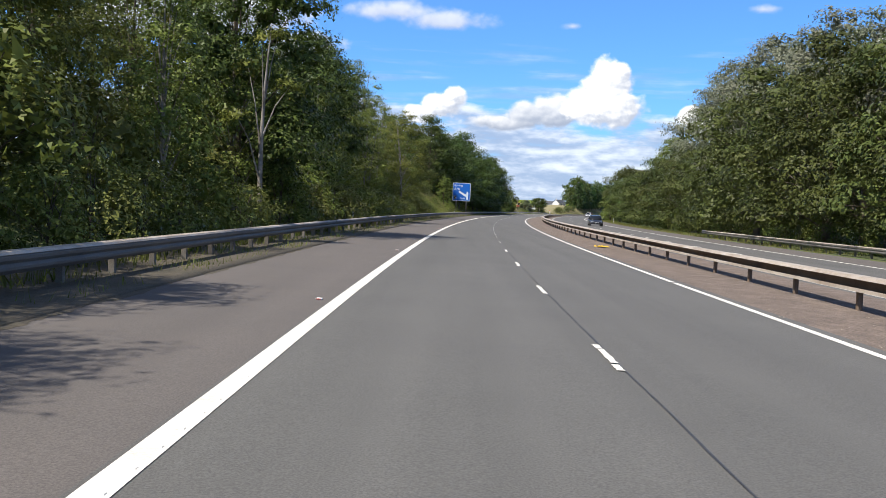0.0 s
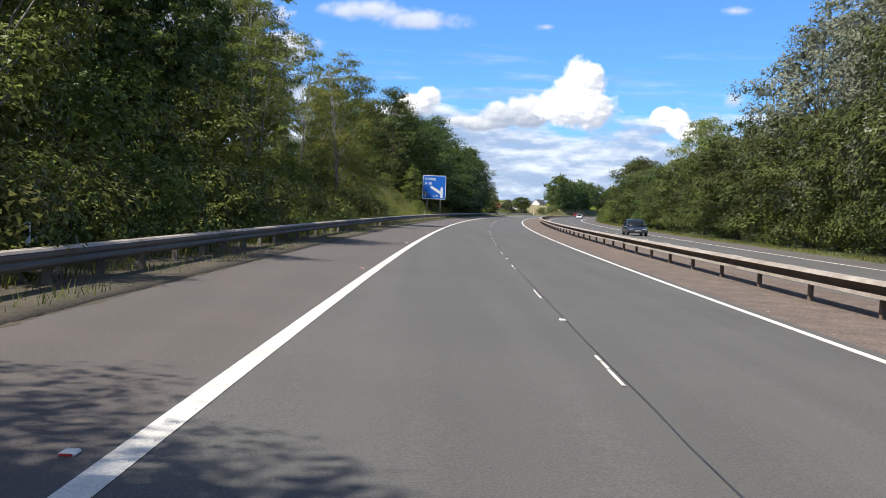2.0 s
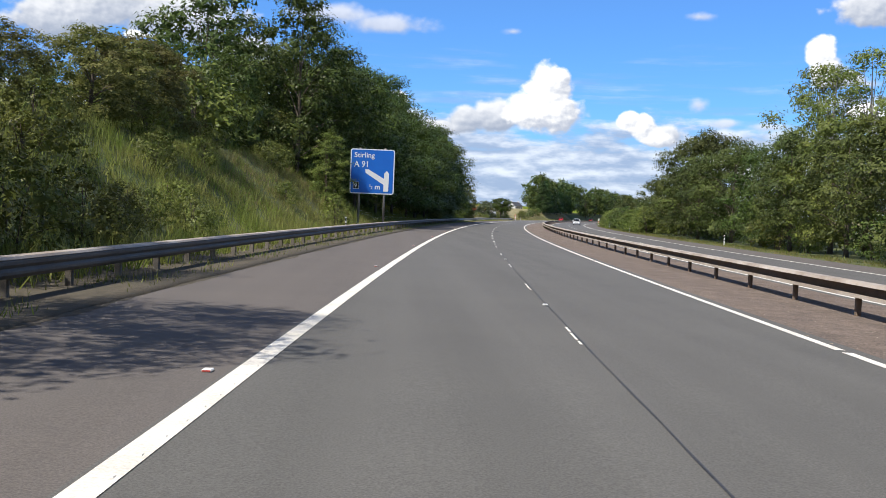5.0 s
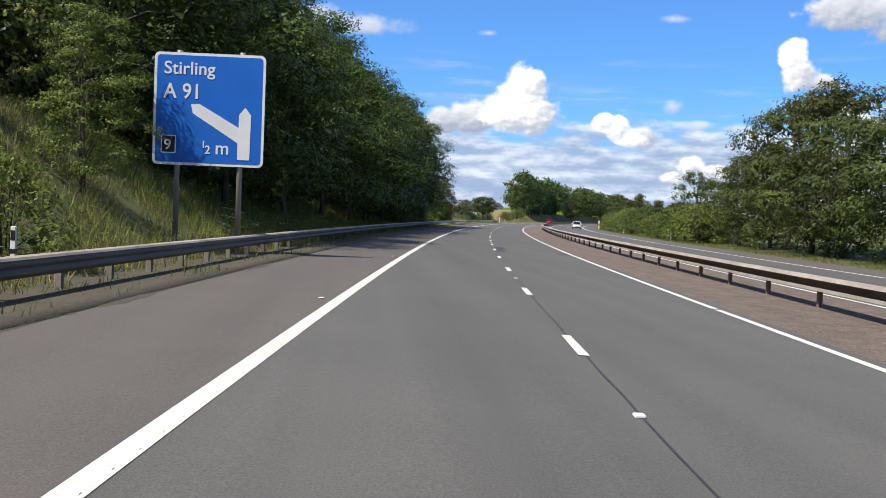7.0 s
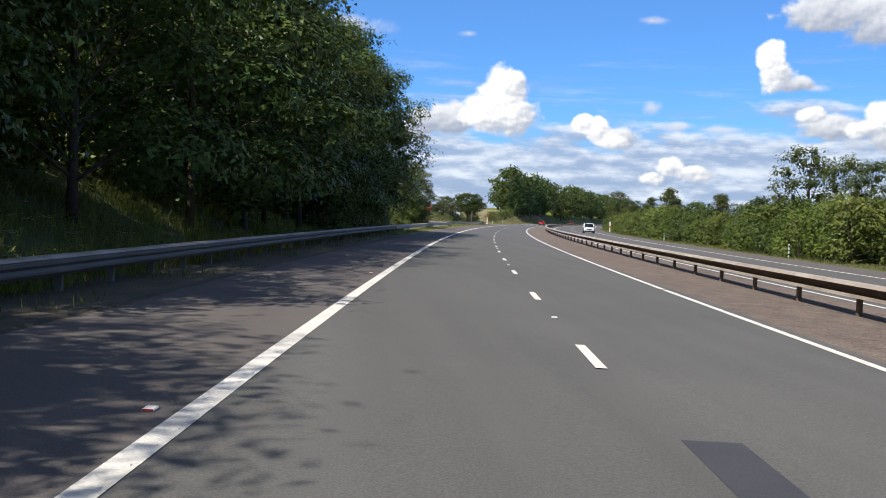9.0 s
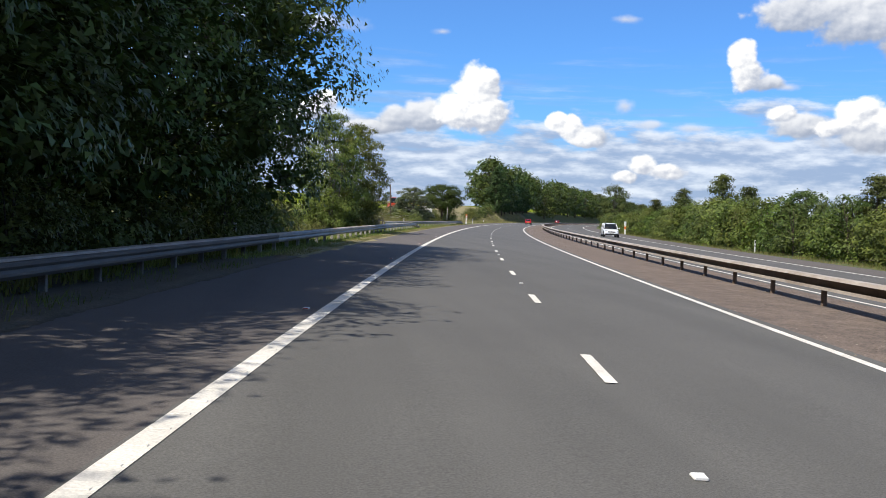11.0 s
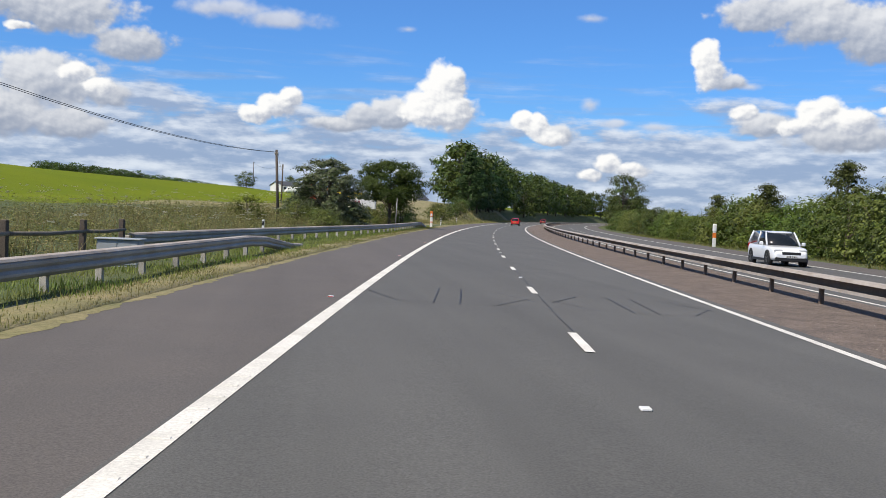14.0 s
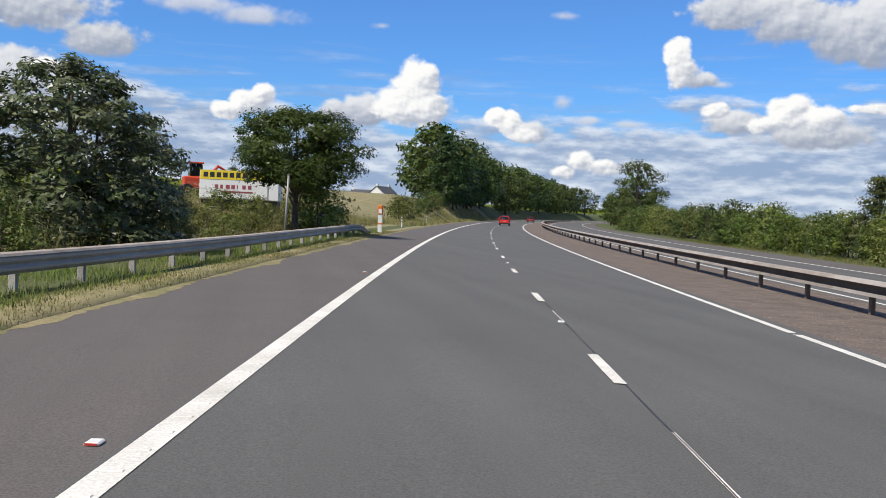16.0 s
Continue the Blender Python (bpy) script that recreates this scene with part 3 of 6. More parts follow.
POST_OFF = {"crash_barrier": -0.16, "roadside_barrier": 0.16, "median_barrier": 0.05}
BEAM = [(0.05, 0.60), (-0.10, 0.61), (-0.10, 0.58), (0.02, 0.57), (0.02, 0.47), (0.06, 0.44), (0.02, 0.41), (0.02, 0.33), (-0.10, 0.31), (-0.10, 0.29), (0.05, 0.30), (0.10, 0.36), (0.10, 0.40), (0.06, 0.45), (0.10, 0.50), (0.10, 0.55)]
OPEN_BEAM = [(-0.13, 0.42), (-0.13, 0.40), (0.20, 0.40), (0.20, 0.63), (0.08, 0.63), (0.08, 0.61), (0.12, 0.61), (0.12, 0.42)]
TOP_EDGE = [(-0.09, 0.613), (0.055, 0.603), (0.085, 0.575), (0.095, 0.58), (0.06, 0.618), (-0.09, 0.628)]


def ramp(end, length, fall):
    return lambda s: -fall * smooth(s, end - length, end)


barrier("crash_barrier", "long galvanised steel crash barrier beside the hard shoulder", BEAM, -30, 361, lambda s: -8.1, 2.4, GALVANISED,
        (0.13, 0.10), 0.56, POSTWOOD, 18.4, cap=TOP_EDGE, drop=ramp(361, 9, 0.5))
barrier("crash_barrier", "galvanised steel crash barrier set back behind the verge", BEAM, 348.4, 432, lambda s: -10.6 + 2.75 * smooth(s, 345, 400), 2.4, GALVANISED,
        (0.13, 0.10), 0.56, POSTWOOD, 348.6, cap=TOP_EDGE, drop=ramp(432, 6, 0.45))
barrier("median_barrier", "rust-stained open box beam barrier on the central reservation", OPEN_BEAM, -30, 760, lambda s: 6.1 + 0.6 * smooth(s, 60, 300), 3.7, RUSTY,
        (0.10, 0.12), 0.40, RUSTY, 19.3, cap=[(-0.09, 0.612), (0.05, 0.612), (0.05, 0.632), (0.21, 0.632), (0.21, 0.68), (-0.05, 0.68)])
barrier("roadside_barrier", "galvanised crash barrier beside the opposite hard shoulder", [(-a, h) for a, h in BEAM], -10, 97, lambda s: 20.3, 2.4, GALVANISED,
        (0.13, 0.10), 0.56, POSTWOOD, 18.4, cap=[(-a, h) for a, h in TOP_EDGE])

# ---- trees and bushes ----
def leaves(centres, outward, size, rng, flat=1.0):
    """Leaf blades round the given points, pointed and slanting, as vertices and faces."""
    # every spray is two narrow leaves set at their own slant
    spread = np.broadcast_to(size, 2 * len(centres))[:, None]
    centres = np.repeat(centres, 2, 0) + rng.normal(size=(2 * len(centres), 3)) * spread * 0.30
    n = len(centres)
    nor = np.repeat(outward, 2, 0) * flat + rng.normal(size=(n, 3)) * 0.30 + np.array((0, 0, 0.32))
    nor /= np.linalg.norm(nor, axis=1)[:, None]
    a = np.cross(nor, rng.normal(size=(n, 3)))
    a /= np.linalg.norm(a, axis=1)[:, None]
    b = np.cross(nor, a)
    L = (size * rng.uniform(0.55, 1.15, n))[:, None]
    v = np.empty((n, 3, 3))
    v[:, 0] = centres + a * L * 0.5
    v[:, 1] = centres - a * L * 0.35 + b * L * 0.30
    v[:, 2] = centres - a * L * 0.45 - b * L * 0.26
    return v.reshape(-1, 3), np.arange(3 * n).reshape(n, 3)


def envelope(kind, u):
    """Relative crown radius at relative height u of the crown."""
    if kind == "round":
        return math.sqrt(max(0.0, 1 - (1.75 * u - 0.75) ** 2)) if u > 0.05 else 0.55
    if kind == "tall":
        return (math.sin(math.pi * min(1, 0.16 + 0.84 * u)) ** 0.55)
    if kind == "cone":
        return max(0.12, 1.0 - 0.85 * u) * (0.75 + 0.25 * smooth(u, 0, 0.15))
    return math.sqrt(max(0.0, 1 - u * u)) if u > 0 else 1.0


def tree_kind(name, seed, height, radius, bare, kind, n_clumps, clump, n_leaves, leaf, leaf_material, bark_material, label, trunk_r, airy=0.0, droop=0.0, stems=1, fill=22):
    """One tree standing at the origin: a trunk with limbs, and a crown of lobes, each a dense shell of leaves."""
    rng = np.random.default_rng(seed)
    root = tagged(empty(name), label, "tree" if "bush" not in name else "bush")
    bm = bmesh.new()
    tips = []
    for i in range(n_clumps):
        u = ((i + rng.uniform(0, 1)) / n_clumps) ** 0.9
        r = envelope(kind, u) * radius * rng.uniform(0.5, 1.0) * (1 + 0.16 * math.sin(3.1 * i + seed))
        ang = i * 2.39996 + rng.uniform(-0.5, 0.5)
        z = bare + (height - bare) * u * rng.uniform(0.93, 1.03)
        tips.append((r * math.cos(ang), r * math.sin(ang), z, clump * rng.uniform(0.62, 1.35) * (1.0 - 0.35 * u if kind != "bush" else 1)))
    small = "bush" in name or height < 5
    rings = 4 if small else 6
    for st in range(stems):
        off = np.array((rng.uniform(-1, 1), rng.uniform(-1, 1))) * (0.0 if stems == 1 else 0.18 * radius)
        lean = rng.uniform(-0.12, 0.12, 2) * radius + off * 1.2
        pts, rad = [], []
        for i in range(rings + 1):
            u = i / rings
            pts.append((off[0] + lean[0] * u * u + 0.02 * height * math.sin(3 * u + seed) * u, off[1] + lean[1] * u * u, -0.3 + (0.92 * height + 0.3) * u))
            rad.append(trunk_r * (1.25 - 0.2 * min(1, 6 * u)) * (1 - u) ** 0.8 + 0.015)
        tube(bm, pts, rad, 4 if small else 7)
        for j, (x, y, z, c) in enumerate(tips):
            if j % stems != st or j % max(1, n_clumps // (7 if small else 18)):
                continue
            u0 = max(0.12, min(0.85, (z / height) * rng.uniform(0.5, 0.8)))
            k = u0 * rings
            i0 = int(k)
            p = Vector(pts[i0]).lerp(Vector(pts[min(rings, i0 + 1)]), k - i0)
            q = Vector((x, y, z))
            m = p.lerp(q, 0.5) + Vector((0, 0, 0.06 * height * (1 - u0)))
            w = trunk_r * 0.34 * (1 - u0) + 0.02
            tube(bm, [p, m, q], [w, w * 0.6, 0.012], 3 if small else 4, cap=False)
    part("trunk", bm, bark_material, root)
    cs, outs, inner, reach = [], [], [], []
    weights = np.array([t[3] ** 2 for t in tips])
    counts = (weights / weights.sum() * n_leaves).astype(int)
    for (x, y, z, c), k in zip(tips, counts):
        # the lobe faces outwards and up; its leaves lie on that side
        face = np.array((x / radius, y / radius, 0.85))
        face /= np.linalg.norm(face)
        v = rng.normal(size=(k, 3))
        v /= np.linalg.norm(v, axis=1)[:, None]
        side = v @ face
        back = (side < 0.0) & (rng.uniform(size=k) < 0.88)
        v[back] -= 2 * side[back][:, None] * face
        shell = rng.uniform(0.3, 1.05, k) ** 0.8 if airy else rng.uniform(0.80, 1.05, k)
        sprig = rng.uniform(size=k) < 0.12
        shell = np.where(sprig, rng.uniform(1.05, 1.27, k), shell)
        lump = 1 + 0.26 * np.sin(4.2 * v[:, 0] + 2 * x) * np.sin(4.6 * v[:, 1] + 3 * y) + 0.16 * np.sin(7 * v[:, 2] + z)
        p = v * (c * shell * lump)[:, None] * np.array((1.2, 1.2, 0.62))
        p[:, 2] -= droop * np.abs(rng.normal(size=k)) * c
        cs.append(p + np.array((x, y, z)))
        outs.append(v + 0.15 * face)
        if fill and not airy:
            # leaves added deep in the lobe block light, keeping it dense and dark
            q = rng.normal(size=(fill, 3))
            q *= (rng.uniform(0.15, 0.5, fill) / np.linalg.norm(q, axis=1))[:, None] * c
            inner.append(q * np.array((1.1, 1.1, 0.7)) + np.array((x * 0.86, y * 0.86, z - 0.12 * c)))
            reach += [min(c * 0.52, 0.6)] * fill
    cs, outs = np.concatenate(cs), np.concatenate(outs)
    keep = cs[:, 2] > 0.05
    v, f = leaves(cs[keep], outs[keep], leaf, rng)
    if inner:
        inner = np.concatenate(inner)
        inner[:, 2] = np.maximum(inner[:, 2], 0.25 * clump)
        v2, f2 = leaves(inner, rng.normal(size=inner.shape), np.repeat(np.array(reach), 2), rng)
        v, f = np.concatenate((v, v2)), np.concatenate((f, f2 + len(v)))
    crown = new("crown", mesh_of("crown", v, f, leaf_material))
    crown.parent = root
    return root


KINDS = {}


def kinds():
    mk = tree_kind
    KINDS["near"] = [mk("broadleaf_tree", 11, 14, 4.8, 1.6, "tall", 46, 1.6, 11000, 0.215, LEAF_NEAR, BARK, "tall broadleaf tree in full dark green summer leaf", 0.22),
                     mk("broadleaf_tree", 13, 14, 4.6, 2.0, "tall", 50, 1.4, 10000, 0.215, LEAF, BARK, "tall broadleaf tree in full summer leaf", 0.20, fill=9)]
    KINDS["oak"] = [mk("broadleaf_tree", 12, 14, 4.9, 1.0, "tall", 34, 1.75, 3900, 0.37, LEAF, BARK, "broadleaf tree in full green summer leaf", 0.25),
                    mk("broadleaf_tree", 14, 14, 5.3, 0.8, "round", 36, 1.8, 4000, 0.37, LEAF, BARK, "broadleaf tree in full green summer leaf", 0.25),
                    mk("broadleaf_tree", 15, 14, 4.7, 0.8, "tall", 32, 1.75, 3800, 0.37, LEAF_DARK, BARK, "broadleaf tree in dark green summer leaf", 0.25)]
    KINDS["dark"] = [mk("broadleaf_tree", 21, 19, 6.2, 2.2, "tall", 48, 2.25, 6600, 0.375, LEAF_DARK, BARK, "very tall dark green broadleaf tree on the bank", 0.20, fill=26),
                     mk("broadleaf_tree", 22, 19, 6.2, 2.0, "round", 50, 2.25, 6600, 0.375, LEAF_DARK, GREYBARK, "very tall dark green broadleaf tree on the bank", 0.20, fill=26)]
    KINDS["darkfar"] = [mk("broadleaf_tree", 23, 19, 6.0, 2.2, "round", 50, 2.3, 3600, 0.62, LEAF_DARK, BARK, "tall dark broadleaf tree deep in the wood", 0.26)]
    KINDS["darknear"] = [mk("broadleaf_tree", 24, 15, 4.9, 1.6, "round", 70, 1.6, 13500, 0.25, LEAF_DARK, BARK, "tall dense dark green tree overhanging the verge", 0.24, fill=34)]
    KINDS["willow"] = [mk("willow_tree", 31, 17, 5.6, 2.0, "tall", 90, 1.25, 9000, 0.25, LEAF_WILLOW, BARK, "tall grey-green willow tree with silvery leaves", 0.34, droop=0.2, fill=14),
                       mk("willow_tree", 32, 17, 5.2, 2.4, "tall", 84, 1.25, 8800, 0.25, LEAF_WILLOW, BARK, "tall grey-green willow tree with silvery leaves", 0.32, droop=0.25, fill=14)]
    KINDS["birch"] = [mk("birch_tree", 41, 12, 2.8, 2.6, "tall", 40, 0.9, 4200, 0.22, LEAF, PALEBARK, "slender birch tree with pale trunk and airy leaves", 0.13, airy=1, droop=0.4),
                      mk("birch_tree", 42, 12, 2.6, 3.2, "cone", 38, 0.9, 3800, 0.22, LEAF, PALEBARK, "slender birch tree with pale trunk and airy leaves", 0.12, airy=1, droop=0.4)]
    KINDS["lone"] = [mk("broadleaf_tree", 51, 7.8, 2.9, 0.4, "tall", 170, 0.62, 24000, 0.13, LEAF, GREYBARK, "young broadleaf tree with several grey stems", 0.07, stems=4, fill=9)]
    KINDS["bush"] = [mk("bush", 71, 3.6, 2.4, 0.3, "bush", 18, 1.0, 900, 0.275, LEAF_BUSH, BARK, "dense rounded green bush", 0.05, stems=3, fill=8),
                     mk("bush", 72, 3.4, 2.2, 0.2, "bush", 17, 0.95, 900, 0.275, LEAF, BARK, "dense rounded green bush", 0.05, stems=3, fill=8),
                     mk("bush", 73, 3.9, 2.1, 0.3, "round", 17, 0.95, 900, 0.275, LEAF_DARK, BARK, "dense upright dark green bush", 0.05, stems=3, fill=8)]
    KINDS["shrub"] = [mk("bush", 74, 2.6, 1.9, 0.1, "bush", 20, 0.75, 1250, 0.17, LEAF_BUSH, BARK, "leafy bramble bush on the bank", 0.03, stems=3, fill=9),
                      mk("bush", 75, 2.8, 1.8, 0.1, "bush", 19, 0.75, 1250, 0.17, LEAF, BARK, "leafy green bush on the bank", 0.03, stems=3, fill=9)]
    KINDS["hedge"] = [mk("bush", 76, 3.5, 2.2, 0.1, "bush", 22, 0.82, 1250, 0.245, LEAF_HEDGE, BARK, "leafy green hedge bush", 0.04, stems=3, fill=8),
                      mk("bush", 77, 3.5, 2.1, 0.1, "bush", 21, 0.85, 1250, 0.245, LEAF, BARK, "leafy green hedge bush", 0.04, stems=3, fill=8),
                      mk("bush", 78, 3.7, 2.0, 0.1, "round", 21, 0.82, 1250, 0.245, LEAF_DARK, BARK, "dark green hawthorn hedge bush", 0.04, stems=3, fill=8)]
    KINDS["small"] = [mk("broadleaf_tree", 65, 6, 2.1, 0.4, "tall", 34, 0.75, 4200, 0.20, LEAF_DARK, BARK, "small dense dark green tree in the hedge", 0.10, fill=14),
                      mk("broadleaf_tree", 66, 6, 1.9, 0.4, "cone", 34, 0.72, 4000, 0.20, LEAF_SHADE, BARK, "small dense tree standing over the hedge", 0.10, fill=14)]
    KINDS["mound"] = [mk("broadleaf_tree", 63, 7.2, 3.1, 2.9, "round", 50, 1.0, 12000, 0.20, LEAF_DEEP, BARK, "dense low spreading dark green tree", 0.16)]
    KINDS["silver"] = [mk("broadleaf_tree", 64, 7.2, 3.1, 0.1, "round", 64, 0.85, 9500, 0.245, LEAF_SILVER, BARK, "spreading tree with silvery grey-green leaves", 0.16, fill=8)]
    KINDS["airy"] = [mk("birch_tree", 43, 13, 3.7, 1.8, "tall", 110, 0.95, 12500, 0.18, LEAF_NEAR, PALEBARK, "open-crowned tree with pale stems and light leaves", 0.10, airy=1, stems=2),
                     mk("broadleaf_tree", 44, 13, 3.6, 1.4, "tall", 110, 0.95, 12500, 0.18, LEAF, BARK, "open-crowned broadleaf tree with sky between the boughs", 0.11, airy=1, stems=2)]
    KINDS["snag"] = [mk("birch_tree", 45, 9.6, 1.5, 4.0, "tall", 5, 0.6, 500, 0.2, LEAF_NEAR, PALEBARK, "half-dead birch with a bare pale trunk", 0.11, airy=1)]
    KINDS["shade"] = [mk("broadleaf_tree", 47, 14, 5.0, 1.6, "tall", 28, 1.9, 5000, 0.34, LEAF_SHADE, BARK, "broadleaf tree in deep green leaf by the far carriageway", 0.25),
                      mk("broadleaf_tree", 48, 14, 5.0, 1.6, "round", 28, 1.9, 5000, 0.34, LEAF_SHADE, BARK, "broadleaf tree in deep green leaf by the far carriageway", 0.25)]
    KINDS["olive"] = [mk("broadleaf_tree", 46, 7.0, 4.0, 0.2, "round", 84, 0.85, 9500, 0.22, LEAF_OLIVE, BARK, "spreading olive-green thorn tree on the bank", 0.14, fill=14)]
    KINDS["pine"] = [mk("pine_tree", 81, 16, 4.6, 1.5, "cone", 64, 1.5, 2600, 0.60, LEAF_PINE, BARK, "tall dark pine tree", 0.24)]
    KINDS["ridge"] = [mk("broadleaf_tree", 93, 9, 6.0, 0.1, "round", 26, 2.2, 260, 1.6, LEAF_DEEP, BARK, "dark tree in the wood on the crest of the hill", 0.25, fill=9)]
    KINDS["far"] = [mk("broadleaf_tree", 91, 12, 4.9, 1.0, "round", 36, 1.7, 820, 0.95, LEAF_DARK, BARK, "distant broadleaf tree in full leaf", 0.25, fill=8),
                    mk("broadleaf_tree", 92, 12, 4.3, 1.0, "tall", 34, 1.6, 760, 0.95, LEAF_DARK, BARK, "distant broadleaf tree in full leaf", 0.25, fill=8)]


USED = {}


def plant(kind, s, d, size=1.0, turn=None, wide=1.0, label="", group=""):
    """Stands a tree of that kind at (s, d) on the ground; the first of a kind is the built one."""
    i = int(abs(s * 7.3 + d * 3.1)) % len(KINDS[kind])
    src = KINDS[kind][i]
    turn = (s * 37.7 + d * 11.3) % 360 if turn is None else turn
    z = ground_z(s, d)
    m = pose(*road(s, d, z - 0.05), 0, 0, turn)
    key = (kind, i)
    if key not in USED:
        ob = src
        USED[key] = True
        ob.matrix_basis = m
    else:
        ob = copy_thing(src, m)
    ob.scale = (size * wide, size * wide, size)
    tagged(ob, label, group=group)
    return ob


kinds()
rnd = random.Random(5)


def row(kind, s0, s1, step, d0, d1, h0, h1, wide=1.0, group=""):
    s = s0
    while s < s1:
        plant(kind, s + rnd.uniform(-0.3, 0.3) * step, rnd.uniform(d0, d1), rnd.uniform(h0, h1), wide=wide * rnd.uniform(0.9, 1.12), group=group)
        s += step


# the first wood on the bank
row("near", 8, 56, 7.2, -18.0, -15.4, 0.64, 0.80, group="wood on the bank")
row("airy", 62, 102, 10.0, -19, -15.5, 0.75, 0.95, group="wood on the bank")
plant("darknear", 45.5, -12.4, 0.88)
for s, k in ((-2.0, 0.70), (4.5, 0.72), (11.5, 0.70)):
    plant("darknear", s, -13.8, k, group="wood on the bank")
plant("snag", 41, -10.3, 1.0, turn=200)
row("oak", 6, 62, 8.0, -25, -22, 0.72, 0.92, group="wood on the bank")
row("birch", 30, 84, 14, -13.2, -12, 0.7, 0.9, group="wood on the bank")
row("shrub", 12, 92, 3.6, -11.6, -10.2, 0.6, 1.0, group="bushes on the bank")
row("shrub", 10, 92, 4.2, -15.5, -12.8, 1.1, 1.6, group="bushes on the bank")
row("birch", 88, 122, 15.0, -17, -14.5, 0.55, 0.8, group="wood on the bank")
row("shrub", 92, 190, 4.8, -17.5, -10.6, 0.45, 0.85, group="bushes on the bank")
row("bush", 100, 180, 8, -20.5, -18.5, 0.4, 0.62, group="bushes on the bank")
row("oak", 86, 114, 7.5, -27, -24.5, 0.70, 0.92, group="wood on the bank")
plant("darknear", 81, -15.6, 0.86, group="wood on the bank")
plant("darknear", 98.5, -17.6, 0.78, group="wood on the bank")
plant("airy", 109, -16.4, 1.02, group="wood on the bank")
plant("darknear", 117, -19.0, 0.74, group="wood on the bank")
plant("airy", 129, -16.5, 0.86, group="wood on the bank")
plant("airy", 136, -15.6, 0.72, group="wood on the bank")
plant("airy", 98, -13.2, 0.72)
plant("airy", 122.6, -11.9, 0.92)
plant("olive", 158, -18.5, 0.58, wide=1.35)
plant("olive", 166, -19.5, 0.70, wide=1.2)
plant("olive", 151, -19.5, 0.42, wide=1.4)
plant("airy", 71, -16.6, 0.8)
plant("airy", 189.4, -12.7, 0.44, wide=1.05)
# the tall dark wood
row("dark", 199, 250, 6.2, -17.2, -14.6, 0.66, 0.8, group="tall dark wood")
row("dark", 252, 276, 7.0, -17.8, -15.8, 0.88, 0.97, wide=0.95, group="tall dark wood")
row("oak", 172, 188, 7.0, -25.5, -23, 0.36, 0.46, group="tall dark wood")
row("dark", 186, 200, 6.5, -24, -21.5, 0.42, 0.54, group="tall dark wood")
row("darkfar", 202, 288, 8.0, -27, -22.5, 0.72, 0.86, group="tall dark wood")
row("bush", 206, 292, 4.5, -24, -20, 1.3, 1.8, group="bushes on the bank")
row("bush", 198, 262, 4.6, -19.5, -16.6, 0.8, 1.2, group="bushes on the bank")
row("shrub", 84, 150, 3.0, -11.6, -10.0, 0.45, 0.75, group="bushes on the bank")
row("bush", 168, 212, 6, -22.5, -20, 1.1, 1.5, group="bushes on the bank")
row("dark", 258, 272, 6.5, -12.2, -11.2, 0.60, 0.68, wide=1.1, group="tall dark wood")
for s, d, k in ((208.5, -13.4, 0.69), (220.5, -12.9, 0.62), (234, -12.8, 0.65), (243, -12.0, 0.68), (250, -11.6, 0.68)):
    plant("dark", s, d, k, wide=1.12, group="tall dark wood")
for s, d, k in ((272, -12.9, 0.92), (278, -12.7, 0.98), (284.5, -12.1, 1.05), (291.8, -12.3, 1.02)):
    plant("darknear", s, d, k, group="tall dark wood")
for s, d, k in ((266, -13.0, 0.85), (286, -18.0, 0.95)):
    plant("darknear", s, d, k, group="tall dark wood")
row("bush", 287, 304, 2.6, -12.4, -10.8, 0.62, 0.85, group="bushes on the bank")
row("bush", 270, 297, 3.6, -14.5, -12.0, 1.0, 1.4, group="bushes on the bank")
row("shrub", 266, 296, 4.0, -10.8, -9.9, 0.5, 0.8, group="bushes on the bank")
# behind the field barrier
plant("lone", 319.4, -11.2, 1.03, wide=0.80)
plant("lone", 324.2, -10.1, 1.0, turn=140, wide=0.82)
plant("silver", 397, -12.8, 0.72, wide=1.28)
plant("silver", 402, -13.8, 0.64, wide=1.2)
plant("mound", 422, -10.8, 0.92, wide=1.12)
plant("bush", 423.5, -9.7, 0.75, group="bushes by the field")
plant("bush", 426, -10.6, 0.8, group="bushes by the field")
row("shrub", 386, 416, 5.5, -11.6, -10.4, 0.32, 0.55, group="bushes by the field")
row("shrub", 384, 446, 5, -16, -11.0, 0.4, 0.75, group="bushes by the field")
row("shrub", 298, 346, 2.3, -14.0, -10.4, 0.36, 0.6, group="bushes by the field")
# far wood along the left side, and on the hill
row("pine", 572, 668, 8, -16.5, -12.2, 0.82, 0.95, group="far wood")
row("far", 590, 980, 11, -22, -12.5, 1.1, 1.5, group="far wood")
row("bush", 500, 556, 6, -16, -12, 0.5, 0.9, group="bushes by the field")
for k in range(60):
    a = radians(-13.7 + 9.6 * k / 59)
    p = road(334, -1.7) + Vector((math.sin(a), math.cos(a), 0)) * (1020 + rnd.uniform(0, 50))
    bend = math.atan2(p.y, RADIUS - p.x)
    plant("ridge", bend * RADIUS, RADIUS - math.hypot(RADIUS - p.x, p.y), rnd.uniform(0.8, 1.2), wide=1.2, group="wood on the hill")
plant("far", 580, -76, 0.36, wide=1.4)
plant("far", 640, -84, 0.5)
plant("far", 634, -66, 0.4)
